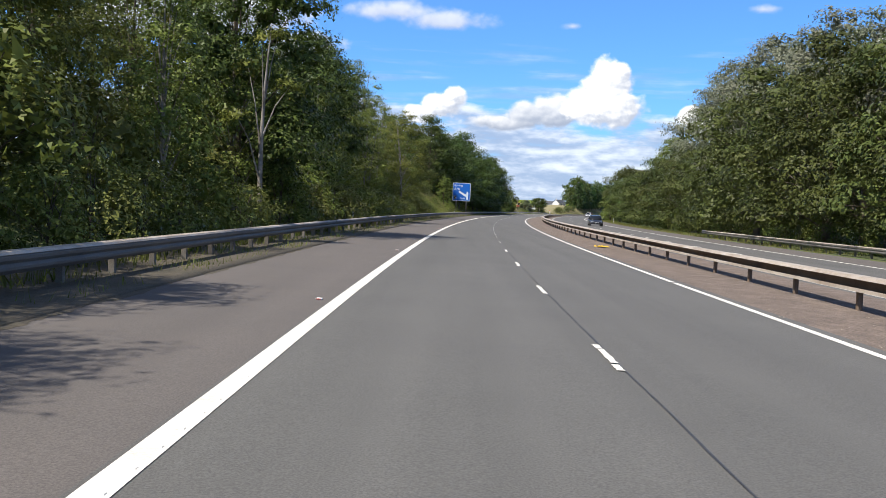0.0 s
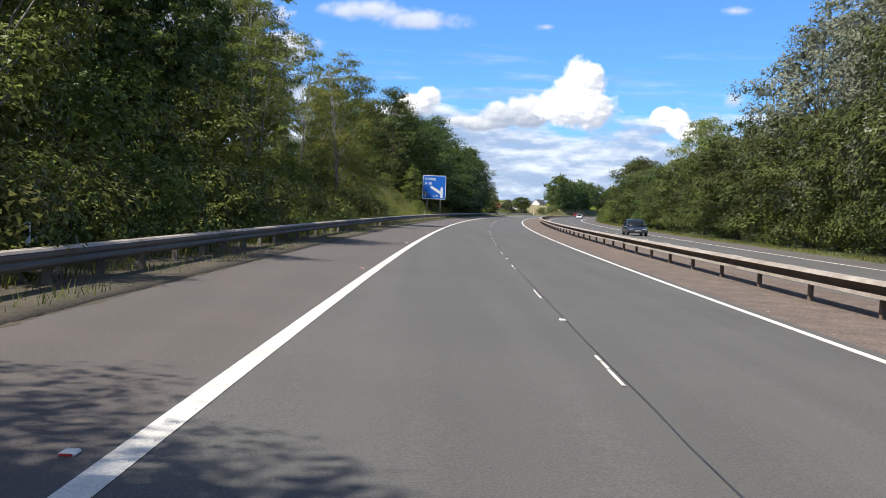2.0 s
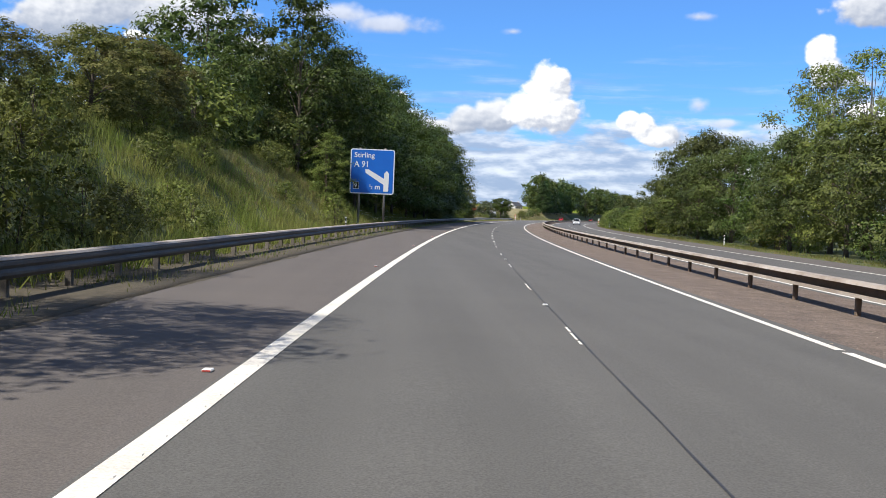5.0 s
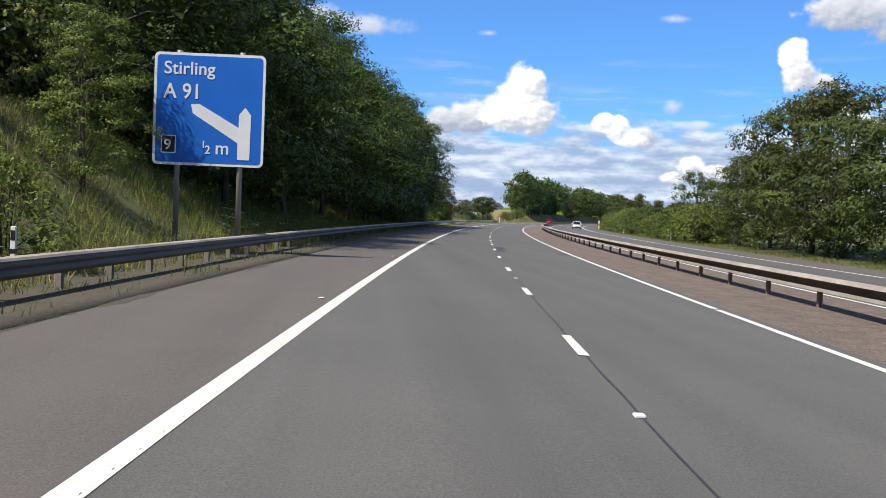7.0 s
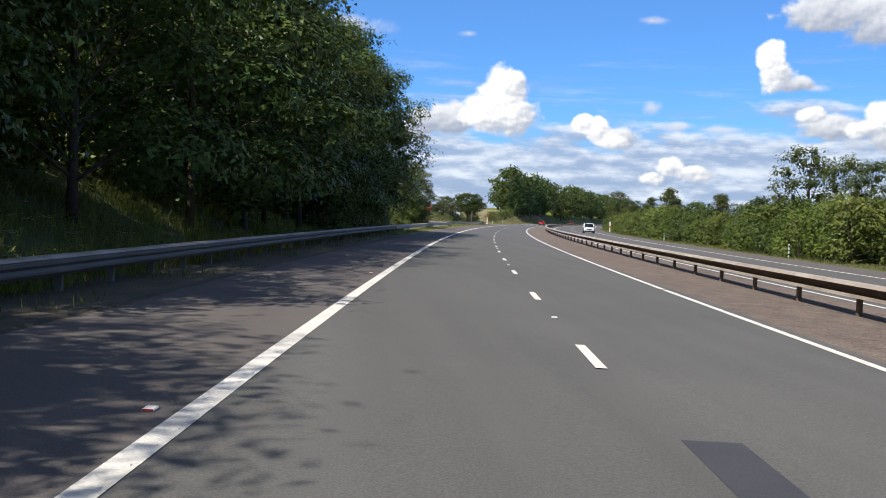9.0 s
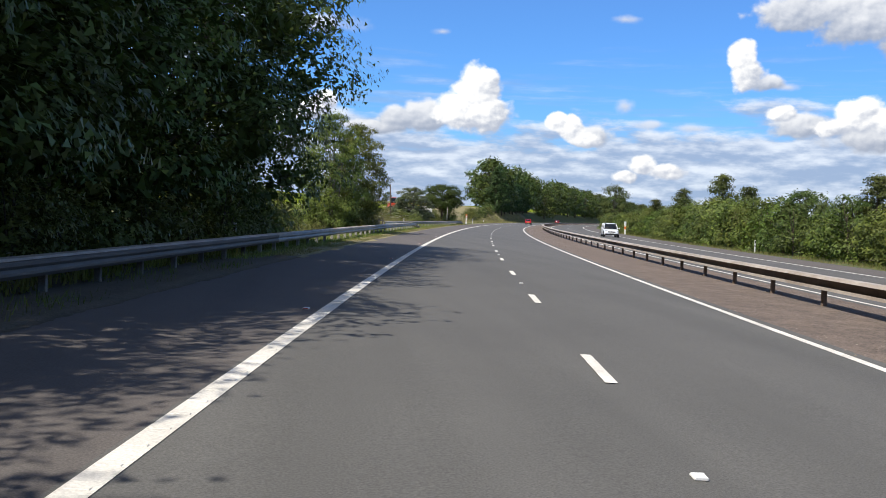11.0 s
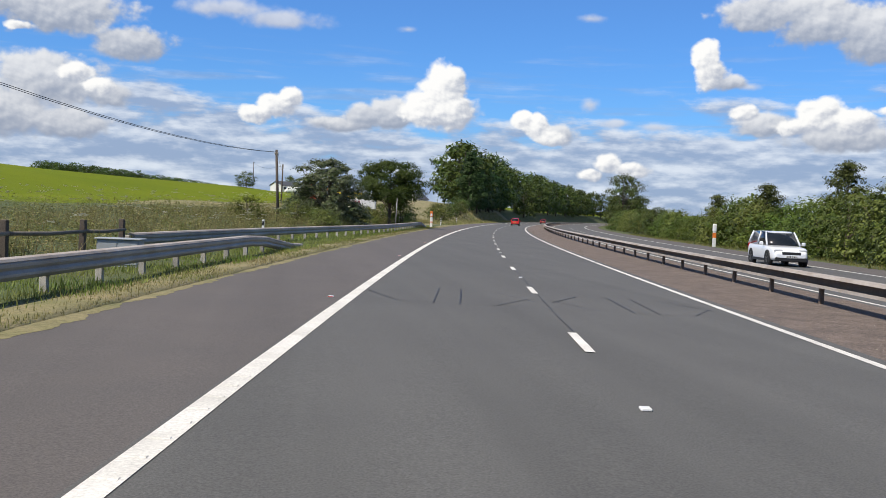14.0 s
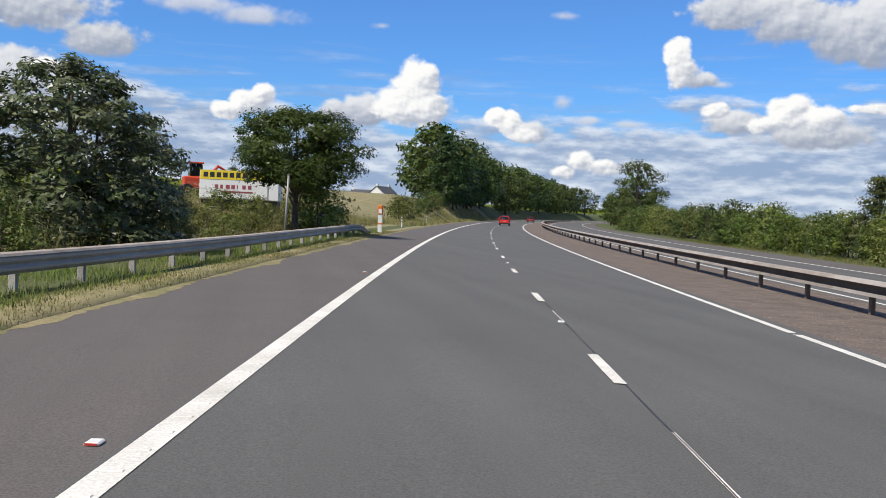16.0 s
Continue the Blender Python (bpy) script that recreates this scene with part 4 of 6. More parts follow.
# the opposite side
row("willow", 66, 94, 7.5, 28.5, 31, 1.05, 1.2, group="wood on the far side")
row("willow", 96, 141, 7.0, 28.0, 30.5, 1.12, 1.26, group="wood on the far side")
row("shade", 44, 104, 6.2, 24.0, 25.4, 0.92, 1.1, group="wood on the far side")
row("bush", 46, 152, 4.2, 24.2, 25.6, 0.55, 0.85, group="wood on the far side")
row("shade", 104, 153, 6.2, 23.6, 25.2, 0.62, 0.86, group="wood on the far side")
row("bush", 150, 270, 10, 23.8, 24.8, 0.55, 0.85, group="bushes on the far side")
row("shade", 150, 232, 11, 23.4, 25.5, 0.55, 0.75, group="wood on the far side")
row("oak", 152, 232, 10, 24.5, 27.5, 0.66, 0.88, group="wood on the far side")
row("shade", 233, 251, 6.0, 24.5, 27, 0.88, 1.0, group="wood on the far side")
row("shade", 252, 282, 7.0, 25.0, 28, 0.5, 0.7, group="wood on the far side")
row("birch", 205, 225, 9, 31, 34, 1.45, 1.6, group="wood on the far side")
row("hedge", 268, 470, 3.2, 22.2, 24.4, 0.72, 1.18, group="hedge on the far side")
row("bush", 470, 560, 4.4, 22.6, 24.0, 0.85, 1.12, group="hedge on the far side")
row("hedge", 270, 430, 7.0, 24.6, 26, 1.05, 1.4, group="hedge on the far side")
for s, k in ((300, 0.82), (316, 0.95), (331, 0.86), (349, 1.0), (383, 0.92), (412, 1.0), (433, 0.9)):
    plant("small", s, 24.6, k, wide=1.1, group="hedge on the far side")
plant("oak", 289, 25.8, 0.62, wide=1.1)
plant("small", 370, 26.5, 1.35, wide=1.0)
plant("small", 398, 26.5, 1.2, wide=1.0)
plant("shade", 556, 24.2, 0.95)
row("far", 570, 1000, 16, 23, 30, 0.55, 0.9, group="far wood")

for key, built in KINDS.items():
    for i, src in enumerate(built):
        if (key, i) not in USED:
            for ob in [*src.children, src]:
                bpy.data.objects.remove(ob)


# ---- grass and weeds ----
def blades(name, label, s0, s1, d0, d1, per_m2, tall, wide, material, seed, thin=0.0, leafy=0.0):
    """Grass blades or weed leaves strewn over a strip of ground, thicker here and there."""
    rng = np.random.default_rng(seed)
    n = int((s1 - s0) * (d1 - d0) * per_m2)
    s, d = rng.uniform(s0, s1, n), rng.uniform(d0, d1, n)
    patch = np.sin(s * 0.9 + 2 * np.sin(d * 1.1)) * np.sin(d * 1.7 + s * 0.23) + rng.normal(size=n) * 0.5
    keep = patch > thin
    s, d, patch = s[keep], d[keep], patch[keep]
    n = len(s)
    a = s / RADIUS
    z = np.array([ground_z(x, y) for x, y in zip(s, d)]) - FALL * d
    p = np.stack((RADIUS - (RADIUS - d) * np.cos(a), (RADIUS - d) * np.sin(a), z), 1)
    h = tall * rng.uniform(0.45, 1.2, n) * (0.75 + 0.25 * np.clip(patch, 0, 1.5))
    ang = rng.uniform(0, 2 * math.pi, n)
    side = np.stack((np.cos(ang), np.sin(ang), 0 * ang), 1) * (wide * rng.uniform(0.6, 1.4, n))[:, None]
    tip = np.stack((rng.normal(size=n) * 0.33, rng.normal(size=n) * 0.33, np.ones(n)), 1) * h[:, None]
    if leafy:
        rise = rng.uniform(0.0, 1.0, n) * h * leafy
        c = p + np.stack((0 * h, 0 * h, rise), 1)
        v, f = leaves(c, np.tile((0, 0, 1.0), (n, 1)), wide, rng)
    else:
        v = np.empty((n, 3, 3))
        v[:, 0], v[:, 1], v[:, 2] = p - side, p + side, p + tip
        v[:, :2, 2] -= 0.03
        v, f = v.reshape(-1, 3), np.arange(3 * n).reshape(n, 3)
    tagged(new(name, mesh_of(name, v, f, material)), label, "grass", kind="stuff")


blades("bank_grass", "tall rough grass on the sunny bank", 80, 170, -19, -8.6, 62, 0.85, 0.018, BANKGRASS, 1, -0.2)
blades("bank_weeds", "leafy weeds and brambles among the bank grass", 84, 226, -17.5, -9.0, 60, 0.8, 0.11, LEAF_NEAR, 2, 0.3, 1.0)
blades("bank_grass", "dry straw-coloured grass near the sign", 162, 196, -17.5, -8.8, 75, 0.5, 0.014, DRYGRASS, 15, -0.3)
blades("bank_grass", "rough green grass among the dry grass", 170, 226, -19, -8.6, 24, 0.6, 0.018, BANKGRASS, 17, 0.0)
blades("bank_grass", "shaded grass under the trees of the bank", -4, 84, -14, -8.4, 30, 0.5, 0.02, GRASS, 3)
blades("bank_weeds", "leafy weeds under the trees of the bank", -4, 84, -13, -8.8, 30, 0.6, 0.12, LEAF, 4, 0.0, 1.0)
blades("bank_grass", "shaded grass on the slope below the dark wood", 196, 296, -15, -8.4, 70, 0.55, 0.02, BANKGRASS, 5, -0.2)
blades("bank_weeds", "leafy weeds on the slope below the dark wood", 200, 296, -17, -9.0, 44, 0.6, 0.12, LEAF_NEAR, 6, 0.1, 1.0)
blades("verge_grass", "short mown verge grass gone to straw", 283, 440, -8.3, -6.5, 230, 0.07, 0.011, DRYGRASS, 7, -0.4)
blades("verge_grass", "green verge grass round the barrier posts", 280, 440, -11.2, -7.4, 130, 0.17, 0.012, BANKGRASS, 8, -0.3)
blades("verge_grass", "thin grass and weeds round the barrier posts", 0, 280, -9.2, -6.9, 60, 0.18, 0.010, GRASS, 9, 0.5)
blades("rough_herbs", "tall rough herbs and grass beside the field", 292, 470, -20, -10.8, 14, 0.5, 0.012, HERB, 10, 0.2)
blades("rough_herbs", "leafy tall herbs beside the field", 292, 470, -22, -10.8, 66, 0.9, 0.125, HERB, 11, -0.2, 1.0)
blades("rough_herbs", "dry seeding grass among the herbs", 326, 470, -20, -10.4, 14, 1.0, 0.012, DRYGRASS, 14, 0.1)
blades("verge_grass", "grass verge beside the opposite hard shoulder", 60, 480, 19.3, 22.4, 30, 0.16, 0.02, DRYGRASS, 12, -0.1)
blades("verge_grass", "short green grass beside the opposite hard shoulder", 60, 480, 20.0, 23.0, 24, 0.24, 0.02, GRASS, 16, 0.0)
blades("verge_grass", "dry grass beside the far carriageway bend", 470, 640, -14, -7.0, 14, 0.5, 0.05, DRYGRASS, 13, -0.2)


def umbels(name, label, count, s0, s1, d0, d1, low, high, seed):
    """White flower heads standing over the herbs."""
    rng = np.random.default_rng(seed)
    vs, fs = [], []
    for _ in range(count):
        s, d = rng.uniform(s0, s1), rng.uniform(d0, d1)
        if math.sin(s * 0.5) * math.sin(d * 0.9) < -0.2:
            continue
        c = road(s, d, ground_z(s, d) + rng.uniform(low, high))
        for _ in range(9):
            q = c + Vector((rng.normal() * 0.10, rng.normal() * 0.10, rng.normal() * 0.02))
            k = len(vs)
            r = rng.uniform(0.03, 0.065)
            vs += [(q.x - r, q.y, q.z), (q.x, q.y - r, q.z + 0.01), (q.x + r, q.y, q.z), (q.x, q.y + r, q.z - 0.01)]
            fs.append((k, k + 1, k + 2, k + 3))
    tagged(new(name, mesh_of(name, vs, fs, UMBEL)), label, "wild flowers", kind="stuff")


UMBEL = leaf_shader("white_umbel", (0.70, 0.70, 0.62), (0.60, 0.62, 0.50), 0.8, 0.2)
umbels("white_umbels", "white flower heads among the roadside herbs", 620, 318, 450, -26, -10.8, 0.9, 1.3, 31)
umbels("white_umbels", "white flower heads on the shaded slope", 160, 196, 290, -14.5, -9.6, 0.35, 0.7, 32)

# ---- small surface marks of the road ----
RED = shader("red_plastic", (0.55, 0.05, 0.03), 0.5, speck=0.1, bump=0)
WHITEP = shader("white_plastic", (0.80, 0.80, 0.78), 0.45, (0.66, 0.65, 0.62), 3.0, speck=0.08, bump=0)
ORANGE = shader("orange_plastic", (0.80, 0.22, 0.03), 0.45, (0.62, 0.16, 0.03), 3.0, speck=0.08, bump=0)
GREYBOX = shader("grey_painted_metal", (0.36, 0.38, 0.40), 0.5, (0.27, 0.29, 0.30), 2.0, speck=0.1, bump=0.05)
SIGNBLUE = shader("sign_blue", (0.008, 0.135, 0.56), 0.42, (0.010, 0.115, 0.48), 1.2, speck=0.05, bump=0)
SIGNWHITE = shader("sign_white", (0.78, 0.79, 0.79), 0.42, (0.70, 0.71, 0.71), 1.5, speck=0.05, bump=0)
SIGNBLACK = shader("sign_black", (0.015, 0.015, 0.016), 0.45, bump=0)
POLE = shader("weathered_pole", (0.115, 0.090, 0.070), 0.9, (0.075, 0.060, 0.048), 2.0, 0.5, 30, 0.4)
STEELPOST = shader("dull_steel", (0.34, 0.33, 0.31), 0.55, (0.24, 0.22, 0.20), 2.0, metal=0.4, speck=0.12, bump=0.05)


def seam(name, pts, wide, material, label, z=0.009, wobble=0.0):
    """A narrow sealed joint through points (s, d)."""
    rng = random.Random(int(pts[0][0] * 10 + pts[0][1] * 100))
    bm = bmesh.new()
    line_pts = []
    for (s0, d0), (s1, d1) in zip(pts, pts[1:]):
        n = max(1, int(math.hypot(s1 - s0, d1 - d0) / 1.2))
        for i in range(n):
            u = i / n
            line_pts.append((s0 + (s1 - s0) * u, d0 + (d1 - d0) * u + rng.uniform(-1, 1) * wobble))
    line_pts.append(pts[-1])
    rows = []
    for i, (s, d) in enumerate(line_pts):
        a, b = line_pts[max(0, i - 1)], line_pts[min(len(line_pts) - 1, i + 1)]
        ts, td = b[0] - a[0], b[1] - a[1]
        k = wide * rng.uniform(0.7, 1.3) / 2 / (math.hypot(ts, td) or 1)
        rows.append((bm.verts.new(road(s - td * k, d + ts * k, z)), bm.verts.new(road(s + td * k, d - ts * k, z))))
    for p, q in zip(rows, rows[1:]):
        f = bm.faces.new((p[0], p[1], q[1], q[0]))
    bmesh.ops.recalc_face_normals(bm, faces=bm.faces)
    for f in bm.faces:
        if f.normal.z < 0:
            f.normal_flip()
    return tagged(put(name, bm, material), label, "road joint", kind="structure")


seam("lane_joint", [(-20, 0.02), (60, 0.05), (120, 0.03), (201, 0.02)], 0.018, SEAL, "dark tar-sealed joint along the lane line", wobble=0.012)
seam("lane_joint", [(334, 0.03), (392, 0.05)], 0.013, SEAL, "thin dark joint along the lane line", wobble=0.01)
seam("lane_joint", [(201.0, 0.0), (203.4, 0.0)], 0.07, SEAL, "wide dark seal where a dash was removed", z=0.008)
for a in ([(343.0, -3.6), (342.9, -1.5), (343.1, -0.3), (342.8, 0.9), (342.7, 3.6)], [(339.8, -3.2), (339.7, -1.5), (339.8, 0.8), (339.8, 3.5)]):
    seam("saw_cut", a, 0.013, SEAL, "thin saw cut of a traffic sensor across the lanes", wobble=0.02)
for a, w in (([(342.9, -2.68), (341.1, -3.46)], 0.03), ([(341.6, -3.43), (339.7, -2.73)], 0.05), ([(343.1, -2.06), (339.6, -2.08)], 0.05),
             ([(343.0, -1.58), (339.6, -1.6)], 0.075), ([(343.0, -0.93), (341.0, -0.18)], 0.03), ([(341.5, -0.25), (339.7, -0.94)], 0.05),
             ([(342.8, 0.85), (341.0, 0.18)], 0.06), ([(341.5, 0.2), (339.8, 0.86)], 0.035), ([(342.9, 1.52), (339.7, 1.55)], 0.05),
             ([(342.9, 2.0), (339.7, 2.0)], 0.05), ([(342.8, 2.6), (341.0, 3.35)], 0.04), ([(341.4, 3.3), (339.8, 2.65)], 0.04)):
    seam("saw_cut", a, w * 0.42, SEAL, "dark sealed cut of a traffic sensor loop", wobble=0.012)
for s0, s1, d0, d1 in ((209.7, 213.6, 0.1, 0.56), (206.8, 208.2, 0.05, 0.48), (206.7, 208.5, 3.0, 3.5), (204.0, 204.3, -0.12, 0.02)):
    tagged(strip("road_patch", s0, s1, d0, d1, 0.004, PATCH, step=2), "dark rectangular asphalt repair patch", "road patch", kind="structure")
for s, w in ((376.0, 0.03), (385.4, 0.03)):
    tagged(strip("old_paint_mark", s - 0.9, s + 0.9, 0.03, 0.03 + w, 0.008, PAINT, step=1), "thin remnant of an old painted dash", "road marking", kind="structure")


def stud(colour, red):
    bm = bmesh.new()
    box(bm, -0.05, 0.05, -0.065, 0.065, -0.01, 0.018, 0.01)
    root = tagged(put("road_stud", bm, colour), "raised reflecting road stud" if not red else "raised red reflecting road stud", "road stud", "road studs")
    bm = bmesh.new()
    box(bm, -0.04, 0.04, -0.072, -0.062, 0.0, 0.014)
    part("reflector", bm, RED if red else SIGNWHITE, root)
    return root


def studs():
    for red, d, first, n in ((False, 0.0, -11.5, 31), (True, -3.92, -2.4, 26)):
        src = stud(WHITEP, red)
        for k in range(n):
            s = first + 18 * k
            if not red and k in (1, 2, 3, 12):
                continue
            m = pose(*road(s, d, 0.006), 0, 0, heading(s))
            if k == 0:
                src.matrix_basis = m
            else:
                copy_thing(src, m)


studs()


def ribs():
    """Raised ribs across the left edge line."""
    bm = bmesh.new()
    s = 4.0
    while s < 400:
        q = [bm.verts.new(road(s + a, -3.615 + b, z)) for a, b, z in ((-0.03, -0.085, 0.007), (-0.03, 0.085, 0.007), (0.03, 0.085, 0.007), (0.03, -0.085, 0.007),
                                                                        (-0.015, -0.08, 0.013), (-0.015, 0.08, 0.013), (0.015, 0.08, 0.013), (0.015, -0.08, 0.013))]
        for f in ((4, 5, 6, 7), (0, 1, 5, 4), (2, 3, 7, 6), (1, 2, 6, 5), (3, 0, 4, 7)):
            bm.faces.new([q[i] for i in f])
        s += 0.5
    bmesh.ops.recalc_face_normals(bm, faces=bm.faces)
    tagged(put("line_ribs", bm, PAINT), "low raised ribs across the white edge line", "road marking", kind="stuff")


ribs()


def litter():
    """Grit, twigs and small stones along the reservation and the shoulder's edge."""
    rng = np.random.default_rng(77)
    vs, fs = [], []
    for s0, s1, d0, d1, n, size in ((0, 400, 3.95, 6.0, 4200, 0.016), (0, 400, -7.6, -6.6, 2500, 0.018), (0, 400, 6.6, 8.0, 2000, 0.018), (0, 390, 3.8, 4.3, 700, 0.022)):
        for _ in range(n):
            s, d = rng.uniform(s0, s1), rng.uniform(d0, d1)
            r = size * rng.uniform(0.3, 1.3)
            k = len(vs)
            c = road(s, d, 0.0)
            for a in range(4):
                ang = a * math.pi / 2 + rng.uniform(-0.4, 0.4)
                vs.append((c.x + math.cos(ang) * r * rng.uniform(0.6, 1.4), c.y + math.sin(ang) * r, c.z + 0.002))
            vs.append((c.x, c.y, c.z + r * 0.6))
            fs += [(k, k + 1, k + 4), (k + 1, k + 2, k + 4), (k + 2, k + 3, k + 4), (k + 3, k, k + 4)]
    tagged(new("roadside_grit", mesh_of("roadside_grit", vs, fs, GRIT)), "scattered stones and grit along the road's edges", "grit", kind="stuff")


def dropped_sheet(s, d):
    """A crumpled yellow plastic sheet lying on the grit."""
    bm = bmesh.new()
    rng = random.Random(8)
    rows = [[bm.verts.new((0.55 * (i / 7 - 0.5) + rng.uniform(-0.03, 0.03), 0.8 * (j / 9 - 0.5) + rng.uniform(-0.04, 0.04),
                           0.015 + abs(rng.gauss(0, 0.035)))) for i in range(8)] for j in range(10)]
    for a, b in zip(rows, rows[1:]):
        for i in range(7):
            bm.faces.new((a[i], a[i + 1], b[i + 1], b[i]))
    ob = put("plastic_sheet", bm, shader("yellow_plastic", (0.70, 0.46, 0.03), 0.5, (0.55, 0.34, 0.03), 4.0, speck=0.1, bump=0))
    ob.matrix_basis = pose(*road(s, d), 0, 0, heading(s) + 12)
    tagged(ob, "crumpled yellow plastic sheet lying on the gritty reservation", "litter")


dropped_sheet(48.5, 5.05)


def tyre_scrap(s, d):
    """A torn strip of tyre tread, curled up at its ends."""
    bm = bmesh.new()
    tube(bm, [(-0.26, 0.02, 0.05), (-0.12, -0.02, 0.02), (0.05, 0.03, 0.03), (0.20, -0.01, 0.02), (0.30, 0.05, 0.07)], [0.012, 0.028, 0.022, 0.03, 0.012], 6)
    ob = put("tyre_scrap", bm, PATCH)
    ob.matrix_basis = pose(*road(s, d), 0, 0, heading(s))
    ob.scale = (0.75, 0.75, 0.75)
    tagged(ob, "torn dark strip of tyre lying on the hard shoulder", "litter")


tyre_scrap(329.1, -5.5)
GRIT = shader("grit_stones", (0.30, 0.26, 0.20), 0.95, (0.18, 0.145, 0.115), 2.0, per_island=0.4)
litter()


# ---- direction sign ----
def lettering(text, size, material, parent, x, z, y=-0.02, name="lettering", wide=1.0):
    cu = bpy.data.curves.new(name, "FONT")
    cu.body, cu.size, cu.extrude, cu.space_character = text, size, 0.002, 1.02
    cu.offset = size * 0.012
    tmp = bpy.data.objects.new("tmp", cu)
    me = bpy.data.meshes.new_from_object(tmp)
    bpy.data.objects.remove(tmp)
    me.name = name
    me.materials.clear()
    me.materials.append(material)
    ob = new(name, me)
    ob.parent = parent
    ob.matrix_basis = pose(x, y, z, 90, 0, 0) @ Matrix.Diagonal((wide, 1, 1, 1))
    return ob


def rounded(bm, x0, x1, z0, z1, r, y0, y1):
    pts = []
    for cx, cz, a0 in ((x1 - r, z1 - r, 0), (x0 + r, z1 - r, 90), (x0 + r, z0 + r, 180), (x1 - r, z0 + r, 270)):
        for k in range(5):
            a = radians(a0 + 22.5 * k)
            pts.append((cx + r * math.cos(a), cz + r * math.sin(a)))
    f = [bm.verts.new((x, y0, z)) for x, z in pts]
    b = [bm.verts.new((x, y1, z)) for x, z in pts]
    bm.faces.new(f)
    bm.faces.new(b[::-1])
    n = len(pts)
    for i in range(n):
        bm.faces.new((f[i], b[i], b[(i + 1) % n], f[(i + 1) % n]))
    bmesh.ops.recalc_face_normals(bm, faces=bm.faces)


def flat_shape(bm, pts, y0, y1):
    f = [bm.verts.new((x, y0, z)) for x, z in pts]
    b = [bm.verts.new((x, y1, z)) for x, z in pts]
    bm.faces.new(f)
    bm.faces.new(b[::-1])
    n = len(pts)
    for i in range(n):
        bm.faces.new((f[i], b[i], b[(i + 1) % n], f[(i + 1) % n]))
    bmesh.ops.recalc_face_normals(bm, faces=bm.faces)


def direction_sign(s, d_mid, z_low):
    """Blue motorway sign, 3.45 m wide and 3.5 m high, on two posts."""
    W, H = 3.45, 3.5
    root = tagged(empty("direction_sign", pose(*road(s, d_mid, 0), 0, 0, heading(s) + 3)),
                  "large blue motorway direction sign with white border on two posts", "road sign")
    z0 = z_low
    bm = bmesh.new()
    rounded(bm, -W / 2, W / 2, z0, z0 + H, 0.16, 0.0, 0.05)
    part("border_panel", bm, SIGNWHITE, root, "white border of the sign")
    bm = bmesh.new()
    rounded(bm, -W / 2 + 0.085, W / 2 - 0.085, z0 + 0.085, z0 + H - 0.085, 0.10, -0.008, 0.0)
    panel = part("panel", bm, SIGNBLUE, root, "bright blue sign face")
    lettering("Stirling", 0.56, SIGNWHITE, root, -1.43, z0 + 2.83, wide=1.0)
    lettering("A 91", 0.66, SIGNWHITE, root, -1.42, z0 + 2.08, wide=0.9)
    lettering("m", 0.58, SIGNWHITE, root, 0.22, z0 + 0.38)
    lettering("1", 0.32, SIGNWHITE, root, -0.22, z0 + 0.55)
    lettering("2", 0.36, SIGNWHITE, root, -0.10, z0 + 0.38)
    bm = bmesh.new()
    flat_shape(bm, [(0.92, z0 + 0.22), (1.30, z0 + 0.22), (1.32, z0 + 1.62), (1.13, z0 + 1.86), (0.94, z0 + 1.62), (0.94, z0 + 1.22),
                    (-0.30, z0 + 1.92), (-0.56, z0 + 1.90), (-0.50, z0 + 1.62), (0.92, z0 + 0.74)], -0.022, -0.010)
    part("arrow", bm, SIGNWHITE, root, "white arrow that branches off to one side")
    bm = bmesh.new()
    rounded(bm, -1.46, -1.0, z0 + 0.36, z0 + 0.92, 0.03, -0.014, -0.009)
    part("number_box", bm, SIGNWHITE, root)
    bm = bmesh.new()
    rounded(bm, -1.43, -1.03, z0 + 0.39, z0 + 0.89, 0.02, -0.018, -0.013)
    part("number_field", bm, SIGNBLACK, root, "black field of the junction number")
    lettering("9", 0.46, SIGNWHITE, root, -1.37, z0 + 0.47, y=-0.022)
    for x in (-0.98, 0.98):
        bm = bmesh.new()
        drop = ground_z(s, d_mid + x) - 0.3
        tube(bm, [(x, 0.13, drop), (x, 0.13, z0 + H + 0.08)], [0.085, 0.085], 14)
        part("post", bm, STEELPOST, root)
        for zz in (0.5, 1.75, 3.0):
            bm = bmesh.new()
            box(bm, x - 0.09, x + 0.09, 0.052, 0.20, z0 + zz, z0 + zz + 0.05)
            part("bracket", bm, STEELPOST, root)
    for zz in (0.5, 1.75, 3.0):
        bm = bmesh.new()
        box(bm, -W / 2 + 0.15, W / 2 - 0.15, 0.052, 0.07, z0 + zz + 0.06, z0 + zz + 0.12)
        part("stiffener", bm, STEELPOST, root)


direction_sign(191.0, -9.55, 2.72)


# ---- roadside posts, telephones, cabinet ----
def marker_post():
    bm = bmesh.new()
    box(bm, -0.05, 0.05, -0.03, 0.03, -0.2, 0.95, 0.012)
    root = tagged(empty("marker_post"), "small white plastic marker post beside the verge", "marker post", "marker posts")
    part("post", bm, WHITEP, root)
    bm = bmesh.new()
    box(bm, -0.04, 0.04, -0.035, -0.03, 0.70, 0.88)
    part("reflector", bm, SIGNBLACK, root, "dark reflector")
    bm = bmesh.new()
    box(bm, -0.055, 0.055, -0.034, 0.034, 0.46, 0.54)
    part("band", bm, SIGNBLACK, root, "dark band")
    return root


